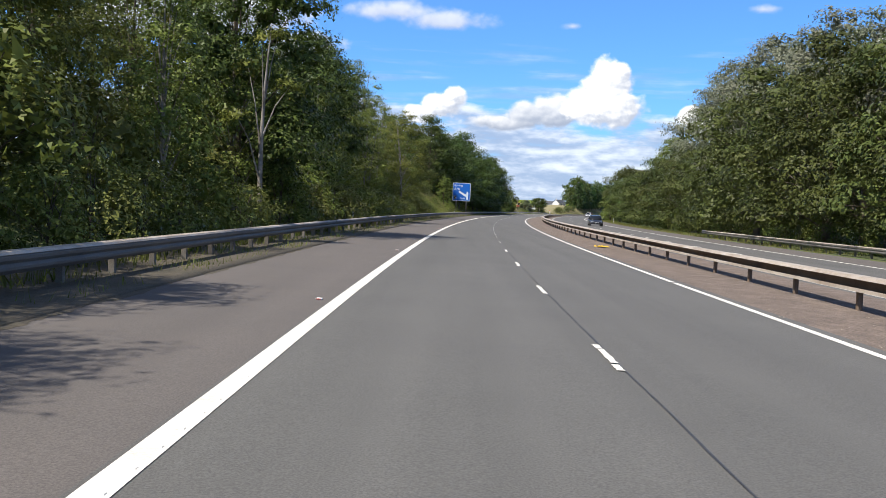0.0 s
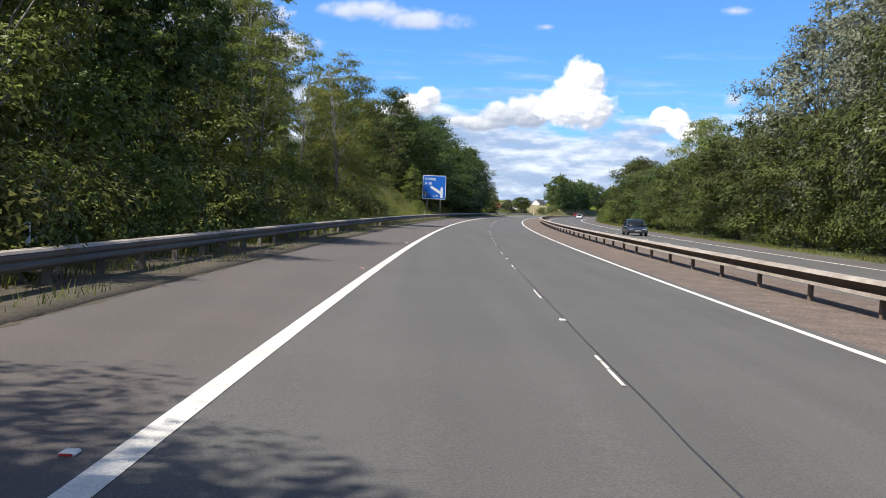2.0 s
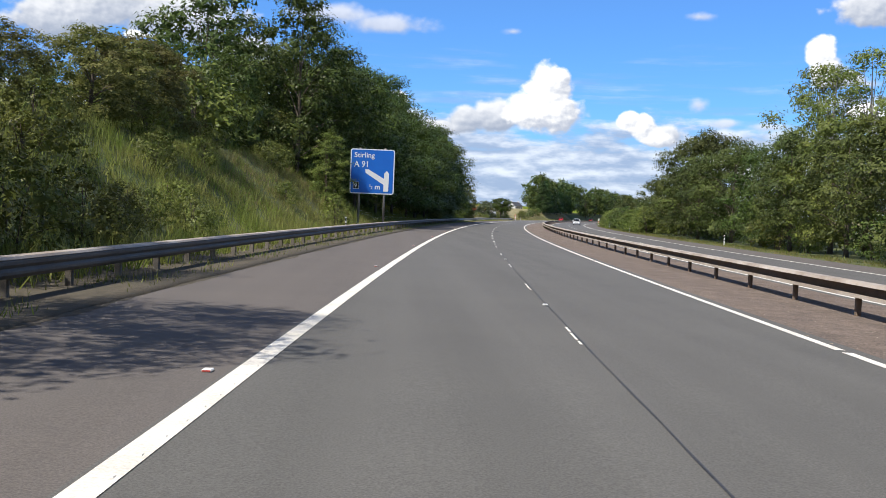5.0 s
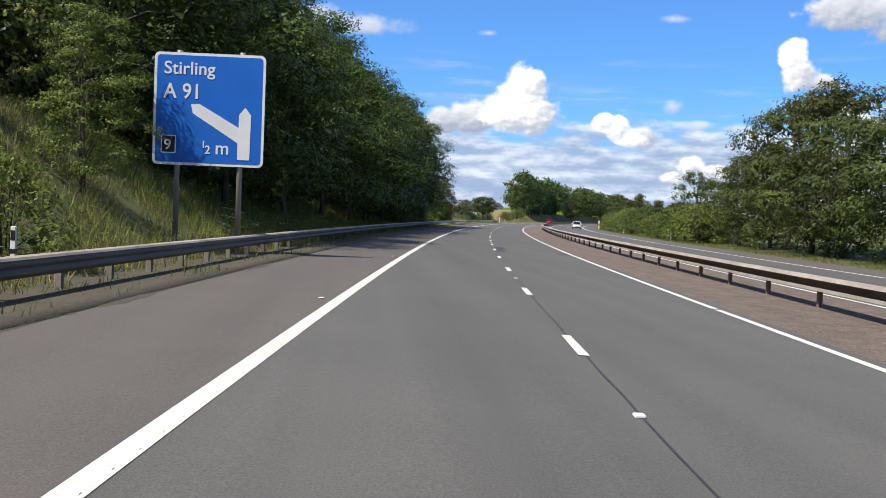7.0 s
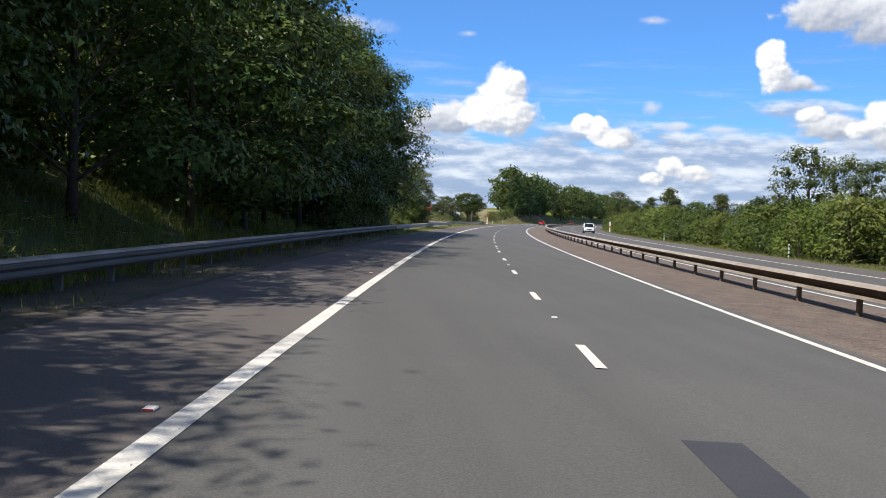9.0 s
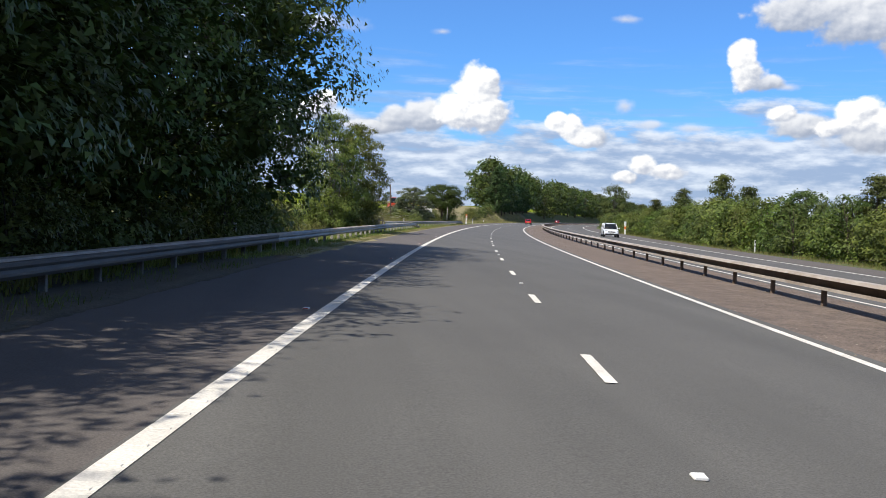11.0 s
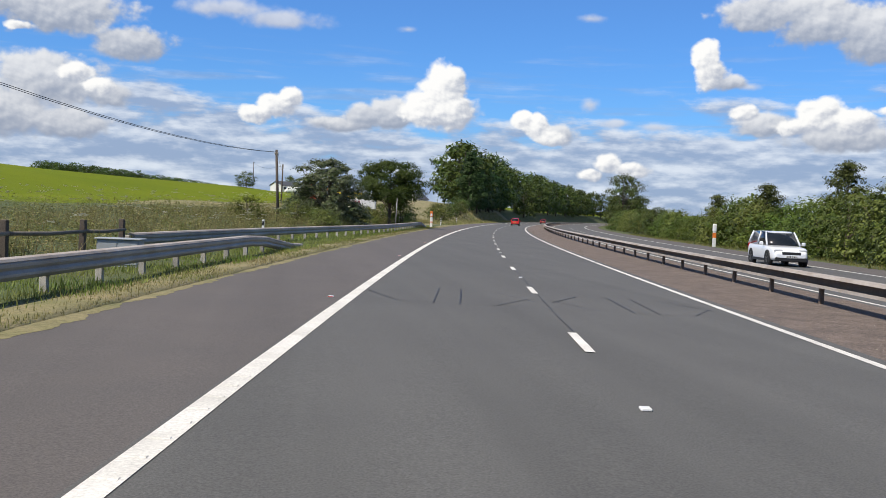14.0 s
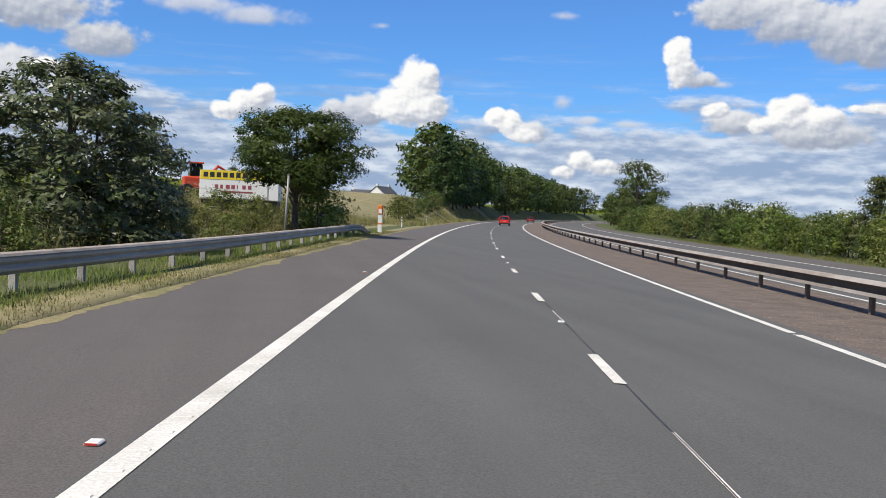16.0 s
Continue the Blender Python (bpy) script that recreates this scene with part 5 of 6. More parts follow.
def posts():
    src = None
    for s, d in ((63, -9.2), (178, -9.6), (286, -9.4), (364, -10.3), (203, 20.6), (276, 20.6), (330, 20.6), (459, -8.2), (484, -7.9)):
        m = pose(*road(s, d, ground_z(s, d)), 0, 0, heading(s))
        if src is None:
            src = marker_post()
            src.matrix_basis = m
        else:
            copy_thing(src, m)


posts()


def emergency_phone(s, d, tall, label, top=None, middle=None):
    top, middle = top or ORANGE, middle or (0.30, 0.36)
    root = tagged(empty("emergency_telephone", pose(*road(s, d, ground_z(s, d)), 0, 0, heading(s))), label, "emergency telephone", "emergency telephones")
    bm = bmesh.new()
    box(bm, -0.14, 0.14, -0.10, 0.10, -0.2, tall * 0.66, 0.02)
    part("post", bm, WHITEP, root, "white post")
    bm = bmesh.new()
    box(bm, -0.17, 0.17, -0.14, 0.14, tall * 0.66, tall, 0.05)
    body = part("housing", bm, top, root, "orange housing" if top is ORANGE else "white housing")
    bm = bmesh.new()
    box(bm, -0.145, 0.145, -0.105, 0.105, tall * middle[0], tall * middle[1])
    part("band", bm, ORANGE, root, "orange band")
    bm = bmesh.new()
    box(bm, -0.10, 0.10, -0.148, -0.14, tall * 0.70, tall * 0.86)
    part("door", bm, SIGNWHITE, root)


emergency_phone(433.5, -7.35, 1.8, "orange and white emergency telephone post on the verge")
emergency_phone(411, 19.7, 2.05, "tall white emergency telephone post with an orange band by the hedge", WHITEP, (0.40, 0.62))


def cabinet(s, d, label="grey metal roadside cabinet behind the barrier", size=1.0):
    root = tagged(empty("roadside_cabinet", pose(*road(s, d, ground_z(s, d)), 0, 0, heading(s) + 4)), label, "cabinet")
    root.scale = (1.0, 1.0, size)
    bm = bmesh.new()
    box(bm, -0.48, 0.48, -0.25, 0.25, -0.1, 1.0, 0.02)
    part("body", bm, GREYBOX, root)
    bm = bmesh.new()
    box(bm, -0.53, 0.53, -0.30, 0.30, 1.0, 1.06, 0.02)
    part("lid", bm, GREYBOX, root)
    for x in (-0.23, 0.23):
        bm = bmesh.new()
        box(bm, x - 0.21, x + 0.21, -0.262, -0.25, 0.08, 0.94, 0.004)
        door = part("door", bm, GREYBOX, root)
        bm = bmesh.new()
        box(bm, x * 0.3 - 0.015, x * 0.3 + 0.015, -0.285, -0.262, 0.48, 0.6)
        part("handle", bm, STEELPOST, door)


cabinet(434, -11.2)
cabinet(344.6, -9.5, "weathered grey cabinet standing low behind the crash barrier", 0.62)


def field_fence():
    """A short run of old wooden fence that leads up to the barrier."""
    root = tagged(empty("field_fence", Matrix.Translation(road(337.5, -10.9))), "old grey wooden fence with one rail among the herbs", "fence")
    back = root.matrix_basis.inverted()
    stand = [(337.5, -10.95), (341.8, -10.9), (345.6, -10.8), (348.2, -10.75)]
    for s, d in stand:
        bm = bmesh.new()
        box(bm, -0.07, 0.07, -0.07, 0.07, -0.3, 1.0, 0.015)
        part("post", bm, POLE, root).matrix_basis = back @ pose(*road(s, d, ground_z(s, d)), 0, (s * 7) % 5 - 2.5, heading(s))
    for (s0, d0), (s1, d1) in zip(stand, stand[1:]):
        a, b = (back @ road(s, d + 0.08, ground_z(s, d) + 0.72) for s, d in ((s0, d0), (s1, d1)))
        bm = bmesh.new()
        tube(bm, [a, a.lerp(b, 0.5) - Vector((0, 0, 0.03)), b], [0.045, 0.05, 0.045], 6)
        part("rail", bm, POSTWOOD, root)


field_fence()


def thin_post(s, d, tall):
    root = tagged(empty("tall_post", pose(*road(s, d, ground_z(s, d)), 1.2, 2.0, heading(s))), "tall thin pale steel post in the weeds", "post")
    bm = bmesh.new()
    tube(bm, [(0, 0, -0.3), (0, 0, tall)], [0.05, 0.045], 10)
    part("shaft", bm, STEELPOST, root)
    bm = bmesh.new()
    tube(bm, [(0, 0, tall), (0, 0, tall + 0.03)], [0.06, 0.06], 10)
    part("cap", bm, STEELPOST, root)


thin_post(408.5, -8.7, 2.75)


# ---- telegraph poles and wires ----
POLES = [(342, -19.5, 6.6, 0.5), (390, -15.1, 5.45, -3.0), (455, -30, 7.2, 1.0), (588, -77, 13.2, 0.0)]


def poles():
    tops = []
    for s, d, tall, lean in POLES:
        g = ground_z(s, d)
        m = pose(*road(s, d, g), 0, lean, heading(s))
        root = tagged(empty("telegraph_pole", m), "dark weathered wooden telegraph pole", "telegraph pole", "telegraph poles")
        bm = bmesh.new()
        h = tall - g
        tube(bm, [(0, 0, -0.5), (0, 0, h * 0.5), (0, 0, h)], [0.11, 0.10, 0.08], 12)
        part("shaft", bm, POLE, root)
        ends = []
        for x in (-0.11, 0.11):
            bm = bmesh.new()
            tube(bm, [(x, 0, h - 0.30), (x, 0, h - 0.22), (x, 0, h - 0.14)], [0.03, 0.045, 0.025], 8)
            part("insulator", bm, SIGNWHITE, root)
            ends.append(m @ Vector((x, 0, h - 0.16)))
        tops.append(ends)
    for a, b in zip(tops, tops[1:]):
        for p, q in zip(a, b):
            bm = bmesh.new()
            tube(bm, [p.lerp(q, i / 14) - Vector((0, 0, 0.9 * 4 * (i / 14) * (1 - i / 14))) for i in range(15)], [0.012] * 15, 5)
            tagged(put("overhead_wire", bm, SIGNBLACK), "thin dark overhead wire between the poles", "wire", "overhead wires")


poles()

# ---- cars ----
GLASS = shader("dark_car_glass", (0.012, 0.015, 0.018), 0.06, bump=0, speck=0.02, spec=0.7)
TYRE = shader("tyre_rubber", (0.018, 0.018, 0.018), 0.85, bump=0.1)
RIM = shader("alloy_rim", (0.17, 0.17, 0.175), 0.35, metal=0.8, bump=0, speck=0.05)
TRIM = shader("black_car_trim", (0.02, 0.02, 0.021), 0.6, bump=0)
LAMP = shader("clear_lamp", (0.62, 0.64, 0.66), 0.15, metal=0.3, bump=0, speck=0.05)
TAIL = shader("red_tail_lamp", (0.42, 0.012, 0.010), 0.2, bump=0, speck=0.05)
PLATE_Y = shader("yellow_plate", (0.78, 0.55, 0.05), 0.5, bump=0, speck=0.05)
PLATE_W = shader("white_plate", (0.72, 0.72, 0.70), 0.5, bump=0, speck=0.05)


def paint(name, color):
    return shader(name, color, 0.32, tuple(c * 0.94 for c in color), 1.0, 0.5, 40, 0.0, coat=0.8, speck=0.03)


def loft(bm, rings, closed=True):
    vs = [[bm.verts.new(p) for p in r] for r in rings]
    n = len(vs[0])
    for a, b in zip(vs, vs[1:]):
        for i in range(n):
            f = bm.faces.new((a[i], a[(i + 1) % n], b[(i + 1) % n], b[i]))
            f.smooth = True
    bm.faces.new(vs[0][::-1])
    bm.faces.new(vs[-1])
    bmesh.ops.recalc_face_normals(bm, faces=bm.faces)


def rounded_part(name, bm, material, parent, label="", crease=0.35):
    """A body panel whose lofted rings are smoothed into a continuous skin."""
    for e in bm.edges:
        if e.is_boundary or len(e.link_faces[0].verts) > 4 or len(e.link_faces[-1].verts) > 4:
            e.seam = True
    layer = bm.edges.layers.float.new("crease_edge")
    for e in bm.edges:
        e[layer] = crease if e.seam else 0.0
    ob = part(name, bm, material, parent, label)
    mod = ob.modifiers.new("smooth", "SUBSURF")
    mod.levels = mod.render_levels = 2
    return ob


def car(label, length, width, height, paint_material, kind):
    """A car facing +y on its wheels, built at the origin."""
    root = tagged(empty("car"), label, "car")
    L, W, H = length / 2, width / 2, height
    belt, low = H * 0.60, 0.20
    wheel_r = 0.31 if kind != "suv" else 0.35
    nose = {"hatch": 0.52, "saloon": 0.50, "suv": 0.56}[kind] * H
    rear = {"hatch": 0.60, "saloon": 0.56, "suv": 0.62}[kind] * H
    bm = bmesh.new()
    rings = []
    for u, top, w, bot in ((-1.0, rear * 0.90, 0.86, 0.34), (-0.97, rear, 0.93, 0.26), (-0.86, belt * 1.02, 0.985, 0.22), (-0.5, belt, 1.0, low), (0.0, belt, 1.0, low),
                           (0.36, belt * 0.99, 1.0, low), (0.5, belt * 0.96, 0.99, low), (0.80, nose, 0.96, 0.22), (0.94, nose * 0.88, 0.88, 0.25), (1.0, nose * 0.66, 0.76, 0.32)):
        y, x = u * L, w * W
        rings.append([(-x * 0.93, y, bot), (-x, y, bot + 0.12), (-x, y, top * 0.72), (-x * 0.955, y, top * 0.93), (-x * 0.86, y, top),
                      (x * 0.86, y, top), (x * 0.955, y, top * 0.93), (x, y, top * 0.72), (x, y, bot + 0.12), (x * 0.93, y, bot)])
    loft(bm, rings)
    rounded_part("body", bm, paint_material, root)
    back = {"hatch": (-0.93, -0.80), "saloon": (-0.72, -0.42), "suv": (-0.95, -0.80)}[kind]
    front = {"hatch": (0.42, 0.10), "saloon": (0.42, 0.08), "suv": (0.42, 0.14)}[kind]
    bz, rz = belt - 0.02, H
    # the glasshouse, and the painted roof and pillars over it
    bm = bmesh.new()
    st = ((back[0], bz, 0.80, bz + 0.01), (back[1], bz, 0.86, rz - 0.06), (0.0 - 0.2, bz, 0.87, rz - 0.035), (front[1], bz, 0.86, rz - 0.06), (front[0], bz, 0.80, bz + 0.01))
    loft(bm, [[(-w * W, u * L, z0), (-w * W * (0.84 if z1 - z0 > 0.1 else 0.99), u * L, z1), (w * W * (0.84 if z1 - z0 > 0.1 else 0.99), u * L, z1), (w * W, u * L, z0)] for u, z0, w, z1 in st])
    part("glazing", bm, GLASS, root, "dark glass of the windscreen and windows")
    bm = bmesh.new()
    rings = []
    for u, w, z in ((back[1] - 0.03, 0.70, rz - 0.075), (back[1] + 0.08, 0.735, rz - 0.02), (-0.2, 0.745, rz), (front[1] - 0.08, 0.735, rz - 0.02), (front[1] + 0.02, 0.71, rz - 0.07)):
        x = w * W
        rings.append([(-x, u * L, z - 0.05), (-x * 0.97, u * L, z - 0.012), (-x * 0.8, u * L, z + 0.004), (x * 0.8, u * L, z + 0.004), (x * 0.97, u * L, z - 0.012), (x, u * L, z - 0.05)])
    loft(bm, rings)
    rounded_part("roof", bm, paint_material, root)
    for sx in (-1, 1):
        for (u0, u1), w in ((back, 0.075), (front, 0.05), ((-0.28, -0.24), 0.05)):
            bm = bmesh.new()
            a = Vector((sx * W * 0.865, u0 * L, bz))
            b = Vector((sx * W * 0.735, u1 * L, rz - 0.05))
            tube(bm, [a, a.lerp(b, 0.5) + Vector((sx * 0.012, 0, 0)), b], [w, w * 0.9, w * 0.8], 6)
            part("pillar", bm, paint_material, root)
    # wheels in dark arches
    for sx in (-1, 1):
        for u in (-0.60, 0.62):
            y = u * L
            bm = bmesh.new()
            tube(bm, [(sx * (W - 0.20), y, wheel_r), (sx * (W + 0.004), y, wheel_r)], [wheel_r + 0.06] * 2, 18)
            part("wheel_arch", bm, TRIM, root)
            bm = bmesh.new()
            tube(bm, [(sx * (W - 0.19), y, wheel_r), (sx * (W - 0.16), y, wheel_r), (sx * (W - 0.0), y, wheel_r), (sx * (W + 0.012), y, wheel_r)], [wheel_r - 0.03, wheel_r, wheel_r, wheel_r - 0.03], 20)
            wheel = part("wheel", bm, TYRE, root)
            bm = bmesh.new()
            tube(bm, [(sx * (W + 0.008), y, wheel_r), (sx * (W + 0.02), y, wheel_r)], [0.07, 0.06], 12)
            for k in range(5):
                a = 2 * math.pi * k / 5
                box(bm, -0.012, 0.012, -0.03, 0.03, 0.04, wheel_r * 0.66, m=Matrix.Translation((sx * (W + 0.012), y, wheel_r)) @ Matrix.Rotation(a, 4, "X"))
            part("rim", bm, RIM, wheel)
    # lamps, bumpers, plates, mirrors
    for sx in (-1, 1):
        bm = bmesh.new()
        box(bm, sx * W * 0.62 - 0.20, sx * W * 0.62 + 0.20, L * 0.90, L * 0.955, nose * 0.66, nose * 0.86, 0.03)
        part("headlight", bm, LAMP, root, "clear headlight")
        bm = bmesh.new()
        box(bm, sx * W * 0.84 - 0.10, sx * W * 0.84 + 0.085, -L * 0.99, -L * 0.90, rear * 0.66, rear * 0.98, 0.03)
        part("tail_light", bm, TAIL, root, "red tail light")
        bm = bmesh.new()
        box(bm, sx * (W + 0.10) - 0.10, sx * (W + 0.10) + 0.08, L * 0.30, L * 0.30 + 0.11, belt - 0.03, belt + 0.14, 0.03)
        part("wing_mirror", bm, paint_material, root)
        bm = bmesh.new()
        box(bm, sx * (W + 0.004) - 0.01, sx * (W + 0.004) + 0.01, -L * 0.45, L * 0.42, 0.22, 0.34, 0.006)
        part("sill", bm, TRIM, root)
    bm = bmesh.new()
    box(bm, -W * 0.80, W * 0.80, L * 0.93, L * 1.005, 0.24, 0.44, 0.03)
    part("front_bumper", bm, TRIM, root, "black lower front bumper")
    bm = bmesh.new()
    box(bm, -W * 0.48, W * 0.48, L * 0.95, L * 1.0, nose * 0.58, nose * 0.74, 0.02)
    part("grille", bm, TRIM, root)
    bm = bmesh.new()
    box(bm, -W * 0.84, W * 0.84, -L * 1.005, -L * 0.95, 0.26, 0.42, 0.03)
    part("rear_bumper", bm, TRIM, root, "black lower rear bumper")
    for y, mat, z in ((L * 1.012, PLATE_W, 0.47), (-L * 1.008, PLATE_Y, 0.60)):
        bm = bmesh.new()
        box(bm, -0.26, 0.26, y - 0.008, y + 0.008, z - 0.055, z + 0.055)
        plate = part("number_plate", bm, mat, root)
        bm = bmesh.new()
        for k in range(6):
            x = -0.20 + k * 0.075 + (0.03 if k > 2 else 0)
            box(bm, x - 0.022, x + 0.022, y - 0.011, y + 0.011, z - 0.032, z + 0.032)
        part("bars", bm, TRIM, plate)
    return root


def park(ob, s, d, back=False):
    ob.matrix_basis = pose(*road(s, d, 0.0), 0, 0, heading(s) + (180 if back else 0))


park(car("small bright red hatchback car seen from behind", 3.7, 1.66, 1.50, paint("red_car_paint", (0.62, 0.012, 0.014)), "hatch"), 522, 0.75)
park(car("dark red hatchback car far ahead on the road", 4.2, 1.75, 1.46, paint("dark_red_car_paint", (0.30, 0.015, 0.022)), "hatch"), 634, 1.9)
park(car("dark navy saloon car on the opposite carriageway", 4.7, 1.82, 1.45, paint("navy_car_paint", (0.009, 0.011, 0.019)), "saloon"), 136.5, 13.2, True)
park(car("white compact sport utility car on the opposite carriageway", 4.49, 1.84, 1.67, paint("white_car_paint", (0.80, 0.81, 0.82)), "suv"), 371.2, 13.8, True)


def van(s, d):
    root = tagged(empty("van", pose(*road(s, d, ground_z(s, d)), 0, 0, heading(s) + 75)), "white panel van standing on the grass rise", "van")
    bm = bmesh.new()
    loft(bm, [[(-x, y, 0.3), (-x, y, z * 0.6), (-x * 0.9, y, z), (x * 0.9, y, z), (x, y, z * 0.6), (x, y, 0.3)]
              for y, z, x in ((-2.4, 2.0, 0.92), (-2.3, 2.15, 0.96), (1.0, 2.15, 0.96), (1.7, 1.35, 0.95), (2.4, 1.05, 0.9), (2.5, 0.7, 0.85))])
    part("body", bm, WHITEP, root)
    bm = bmesh.new()
    box(bm, -0.99, 0.99, 0.55, 1.15, 1.25, 1.75, 0.05)
    part("cab_window", bm, GLASS, root, "dark cab window")
    for x in (-0.9, 0.9):
        for y in (-1.5, 1.6):
            bm = bmesh.new()
            tube(bm, [(x - 0.1, y, 0.33), (x + 0.1, y, 0.33)], [0.33, 0.33], 16)
            part("wheel", bm, TYRE, root)


van(617, -75)


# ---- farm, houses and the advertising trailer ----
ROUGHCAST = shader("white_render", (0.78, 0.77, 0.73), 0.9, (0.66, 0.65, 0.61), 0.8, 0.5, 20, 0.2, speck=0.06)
SLATE = shader("slate_roof", (0.085, 0.090, 0.100), 0.7, (0.060, 0.062, 0.070), 0.7, 0.5, 9, 0.3)
TINROOF = shader("grey_sheet_roof", (0.30, 0.31, 0.32), 0.6, (0.22, 0.22, 0.23), 0.6, 0.5, 12, 0.1)
DARKPANE = shader("dark_window", (0.03, 0.035, 0.04), 0.15, bump=0)


def house(name, label, s, d, turn, long, deep, eaves, ridge, wall_material, roof_material, windows=4, chimney=True):
    root = tagged(empty(name, pose(*road(s, d, ground_z(s, d)), 0, 0, heading(s) + turn)), label, "house" if name == "house" else "farm building")
    a, b = long / 2, deep / 2
    bm = bmesh.new()
    pts = [(-b, -0.5), (b, -0.5), (b, eaves), (0, ridge), (-b, eaves)]
    rings = [[(x, y, z) for y, z in pts] for x in (-a, a)]
    vs = [[bm.verts.new(p) for p in r] for r in rings]
    for i in range(5):
        bm.faces.new((vs[0][i], vs[0][(i + 1) % 5], vs[1][(i + 1) % 5], vs[1][i]))
    bm.faces.new(vs[0][::-1])
    bm.faces.new(vs[1])
    bmesh.ops.recalc_face_normals(bm, faces=bm.faces)
    wall = part("wall", bm, wall_material, root)
    for sy in (-1, 1):
        bm = bmesh.new()
        n = math.hypot(b + 0.3, (ridge - eaves) * (b + 0.3) / b)
        slope = math.atan2(ridge - eaves, b)
        m = Matrix.Translation((0, 0, ridge + 0.06)) @ Matrix.Rotation(-sy * slope, 4, "X")
        box(bm, -a - 0.25, a + 0.25, min(0, sy * n), max(0, sy * n), 0.0, 0.12, m=m)
        part("roof", bm, roof_material, root)
    for i in range(windows):
        x = -a + long * (i + 0.5) / windows
        for y in (-b, b):
            bm = bmesh.new()
            box(bm, x - 0.45, x + 0.45, y - 0.02, y + 0.02, eaves * 0.35, eaves * 0.80)
            win = part("window", bm, DARKPANE, wall)
    if chimney:
        for x in (-a + 0.5, a - 0.5):
            bm = bmesh.new()
            box(bm, x - 0.35, x + 0.35, -0.3, 0.3, ridge - 0.3, ridge + 0.9, 0.03)
            part("chimney", bm, wall_material, root)


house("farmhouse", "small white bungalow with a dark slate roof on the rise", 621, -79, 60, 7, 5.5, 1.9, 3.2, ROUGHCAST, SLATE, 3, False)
house("barn", "low grey farm shed with sheet roof on the rise", 622, -70, 4, 7.5, 5, 2.6, 3.1, TINROOF, TINROOF, 0, False)
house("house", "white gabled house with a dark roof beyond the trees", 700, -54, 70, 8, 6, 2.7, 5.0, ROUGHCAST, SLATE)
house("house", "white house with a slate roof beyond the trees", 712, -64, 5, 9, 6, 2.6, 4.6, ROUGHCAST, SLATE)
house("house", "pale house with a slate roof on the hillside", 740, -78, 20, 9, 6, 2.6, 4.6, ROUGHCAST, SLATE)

BANNERWHITE = shader("white_banner", (0.80, 0.80, 0.78), 0.6, (0.70, 0.70, 0.68), 0.9, bump=0.05, speck=0.05)
BANNERYELLOW = shader("yellow_banner", (0.80, 0.62, 0.03), 0.6, (0.70, 0.52, 0.03), 0.9, bump=0.05, speck=0.05)
MACHINERED = shader("red_machine_paint", (0.62, 0.07, 0.02), 0.45, (0.50, 0.05, 0.02), 1.2, speck=0.08, bump=0)
LETTERRED = shader("dull_red_print", (0.33, 0.07, 0.09), 0.6, bump=0)


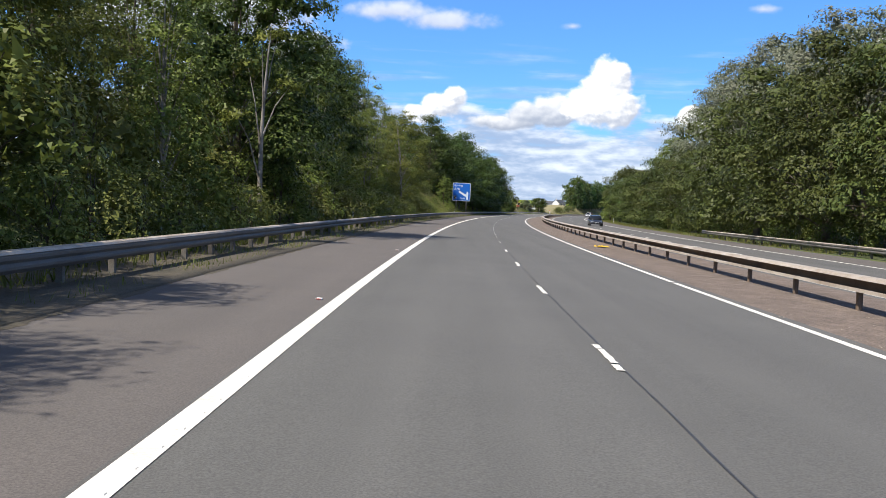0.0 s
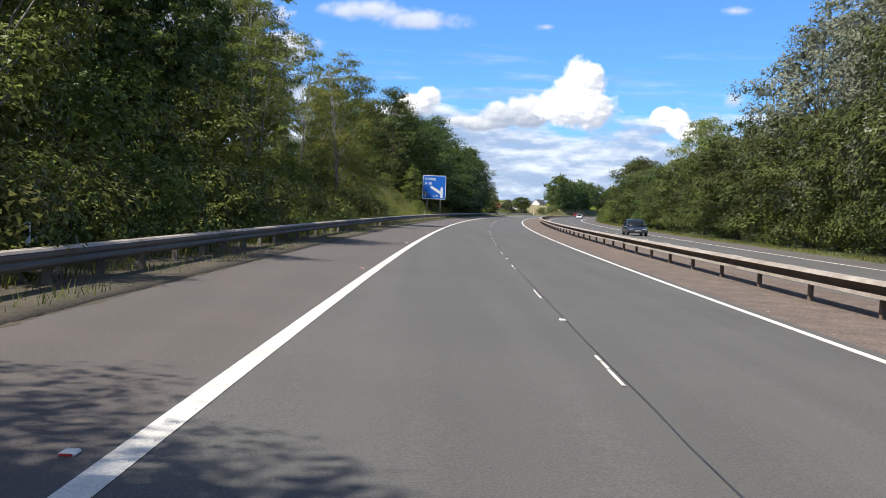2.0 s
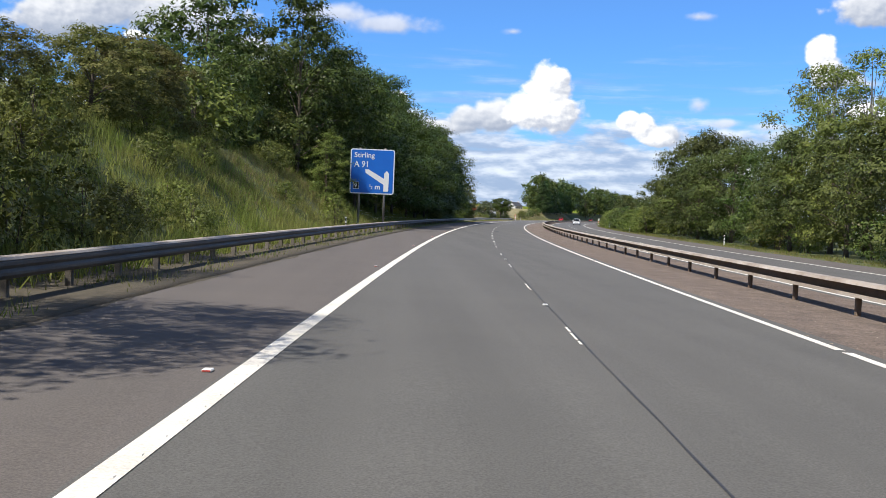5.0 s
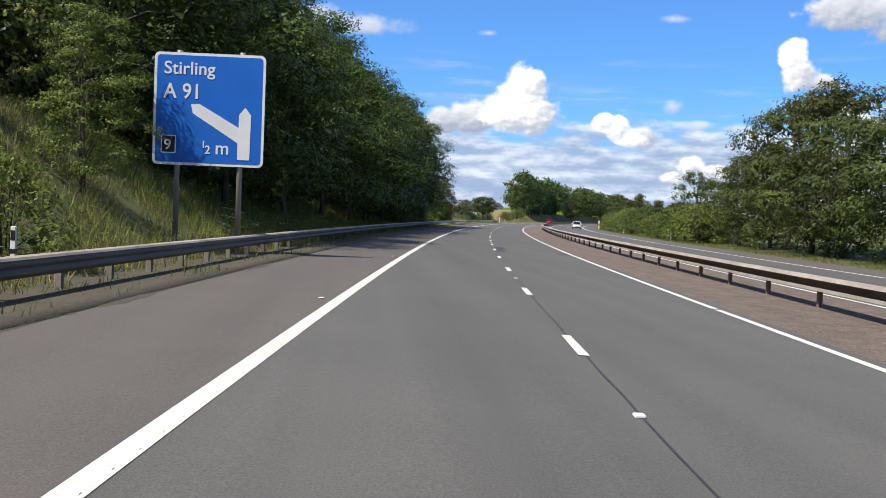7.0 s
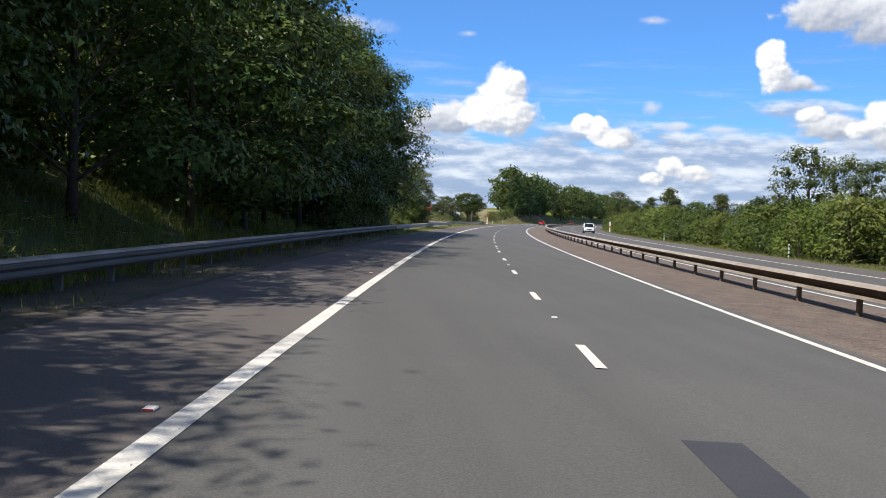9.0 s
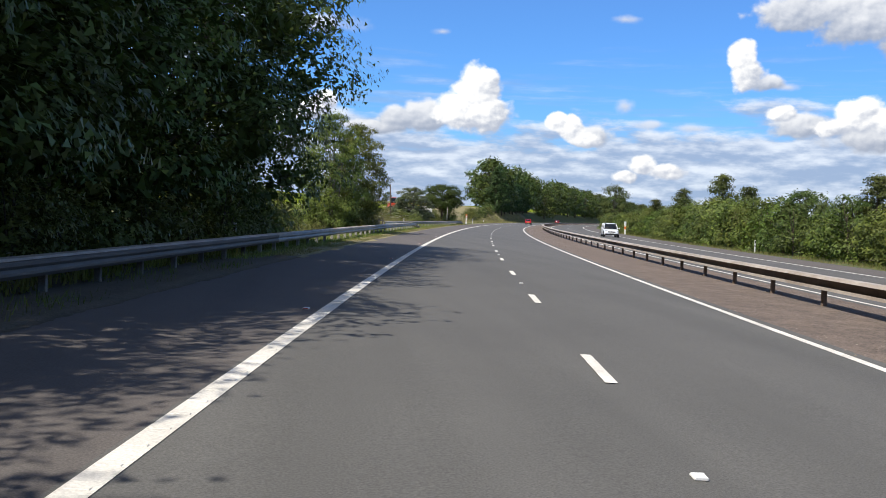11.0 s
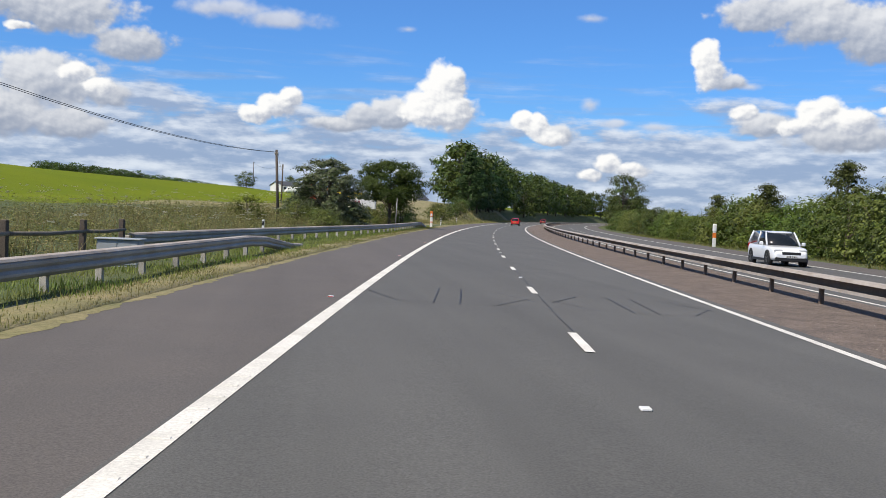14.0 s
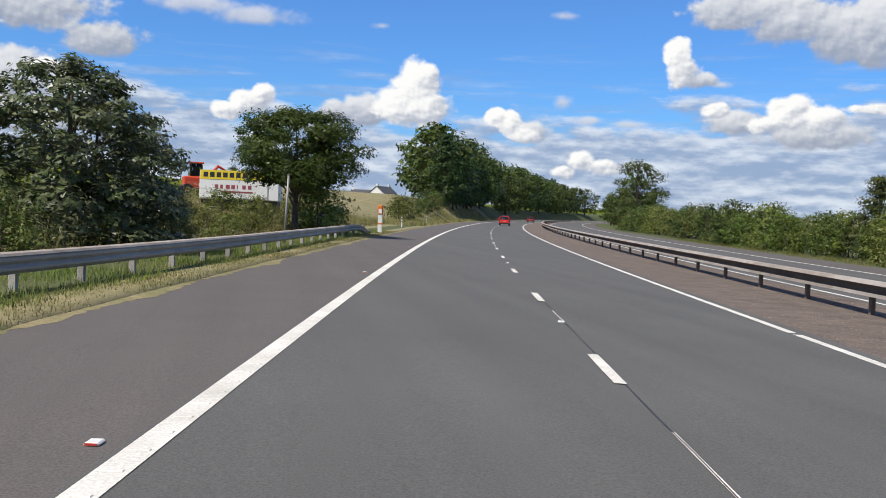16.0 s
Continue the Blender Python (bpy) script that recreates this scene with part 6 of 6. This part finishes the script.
def banner_trailer(s, d):
    """A long trailer side hung with a white banner under a yellow one, raised on wheels."""
    g = ground_z(s, d)
    root = tagged(empty("advertising_trailer", pose(*road(s, d, g), 0, 0, heading(s) + 6)), "trailer hung with white and yellow advertising banners", "trailer")
    z = 1.15
    bm = bmesh.new()
    box(bm, -2.3, 2.6, 0.05, 2.2, z - 0.25, z + 1.55, 0.04)
    part("body", bm, BANNERWHITE, root)
    bm = bmesh.new()
    box(bm, -2.25, 1.9, -0.01, 0.035, z - 0.15, z + 0.95)
    part("white_banner", bm, BANNERWHITE, root, "white banner with dull red lettering")
    bm = bmesh.new()
    box(bm, -2.25, 1.7, -0.02, 0.03, z + 0.98, z + 1.55)
    part("yellow_banner", bm, BANNERYELLOW, root, "yellow banner with dark print")
    for k in range(9):
        bm = bmesh.new()
        box(bm, -2.05 + k * 0.40, -2.05 + k * 0.40 + 0.27, -0.03, -0.02, z + 1.12, z + 1.42)
        part("print_bar", bm, TRIM, root, "dark bar of print")
    for k, w in enumerate((0.22, 0.16, 0.24, 0.22, 0.06, 0.2, 0.22)):
        bm = bmesh.new()
        box(bm, -1.35 + k * 0.34, -1.35 + k * 0.34 + w, -0.022, -0.012, z + 0.42, z + 0.66)
        part("print_bar", bm, LETTERRED, root, "dull red bar of print")
    bm = bmesh.new()
    box(bm, -1.0, 1.0, -0.022, -0.012, z + 0.18, z + 0.28)
    part("print_bar", bm, LETTERRED, root, "long dull red bar of print")
    for x in (-1.2, 1.6):
        bm = bmesh.new()
        tube(bm, [(x, 0.1, 0.38), (x, 0.34, 0.38)], [0.40, 0.40], 16)
        part("wheel", bm, TYRE, root)
    bm = bmesh.new()
    box(bm, -2.2, 2.5, 0.15, 2.1, 0.62, z - 0.25)
    part("chassis", bm, TRIM, root)


banner_trailer(430, -16.0)


def machine(s, d):
    g = ground_z(s, d)
    root = tagged(empty("farm_machine", pose(*road(s, d, g), 0, 0, heading(s) + 25)), "red farm machine with dark cab behind the banners", "farm machine")
    bm = bmesh.new()
    box(bm, -1.1, 1.1, -0.7, 0.7, 0.8, 1.9, 0.12)
    part("body", bm, MACHINERED, root)
    bm = bmesh.new()
    box(bm, -0.6, 0.5, -0.6, 0.6, 1.9, 3.0, 0.10)
    part("cab", bm, GLASS, root, "dark glazed cab")
    bm = bmesh.new()
    box(bm, -0.7, 0.6, -0.68, 0.68, 3.0, 3.15, 0.05)
    part("cab_roof", bm, MACHINERED, root)
    bm = bmesh.new()
    tube(bm, [(1.0, 0, 1.8), (1.9, 0, 2.9), (2.9, 0, 2.3)], [0.16, 0.14, 0.10], 8)
    part("arm", bm, MACHINERED, root)
    root.scale = (0.88, 0.88, 0.88)
    for x in (-0.8, 0.8):
        for y in (-0.85, 0.85):
            bm = bmesh.new()
            tube(bm, [(x, y - 0.18, 0.6), (x, y + 0.18, 0.6)], [0.62, 0.62], 18)
            part("wheel", bm, TYRE, root)


machine(444, -22.8)
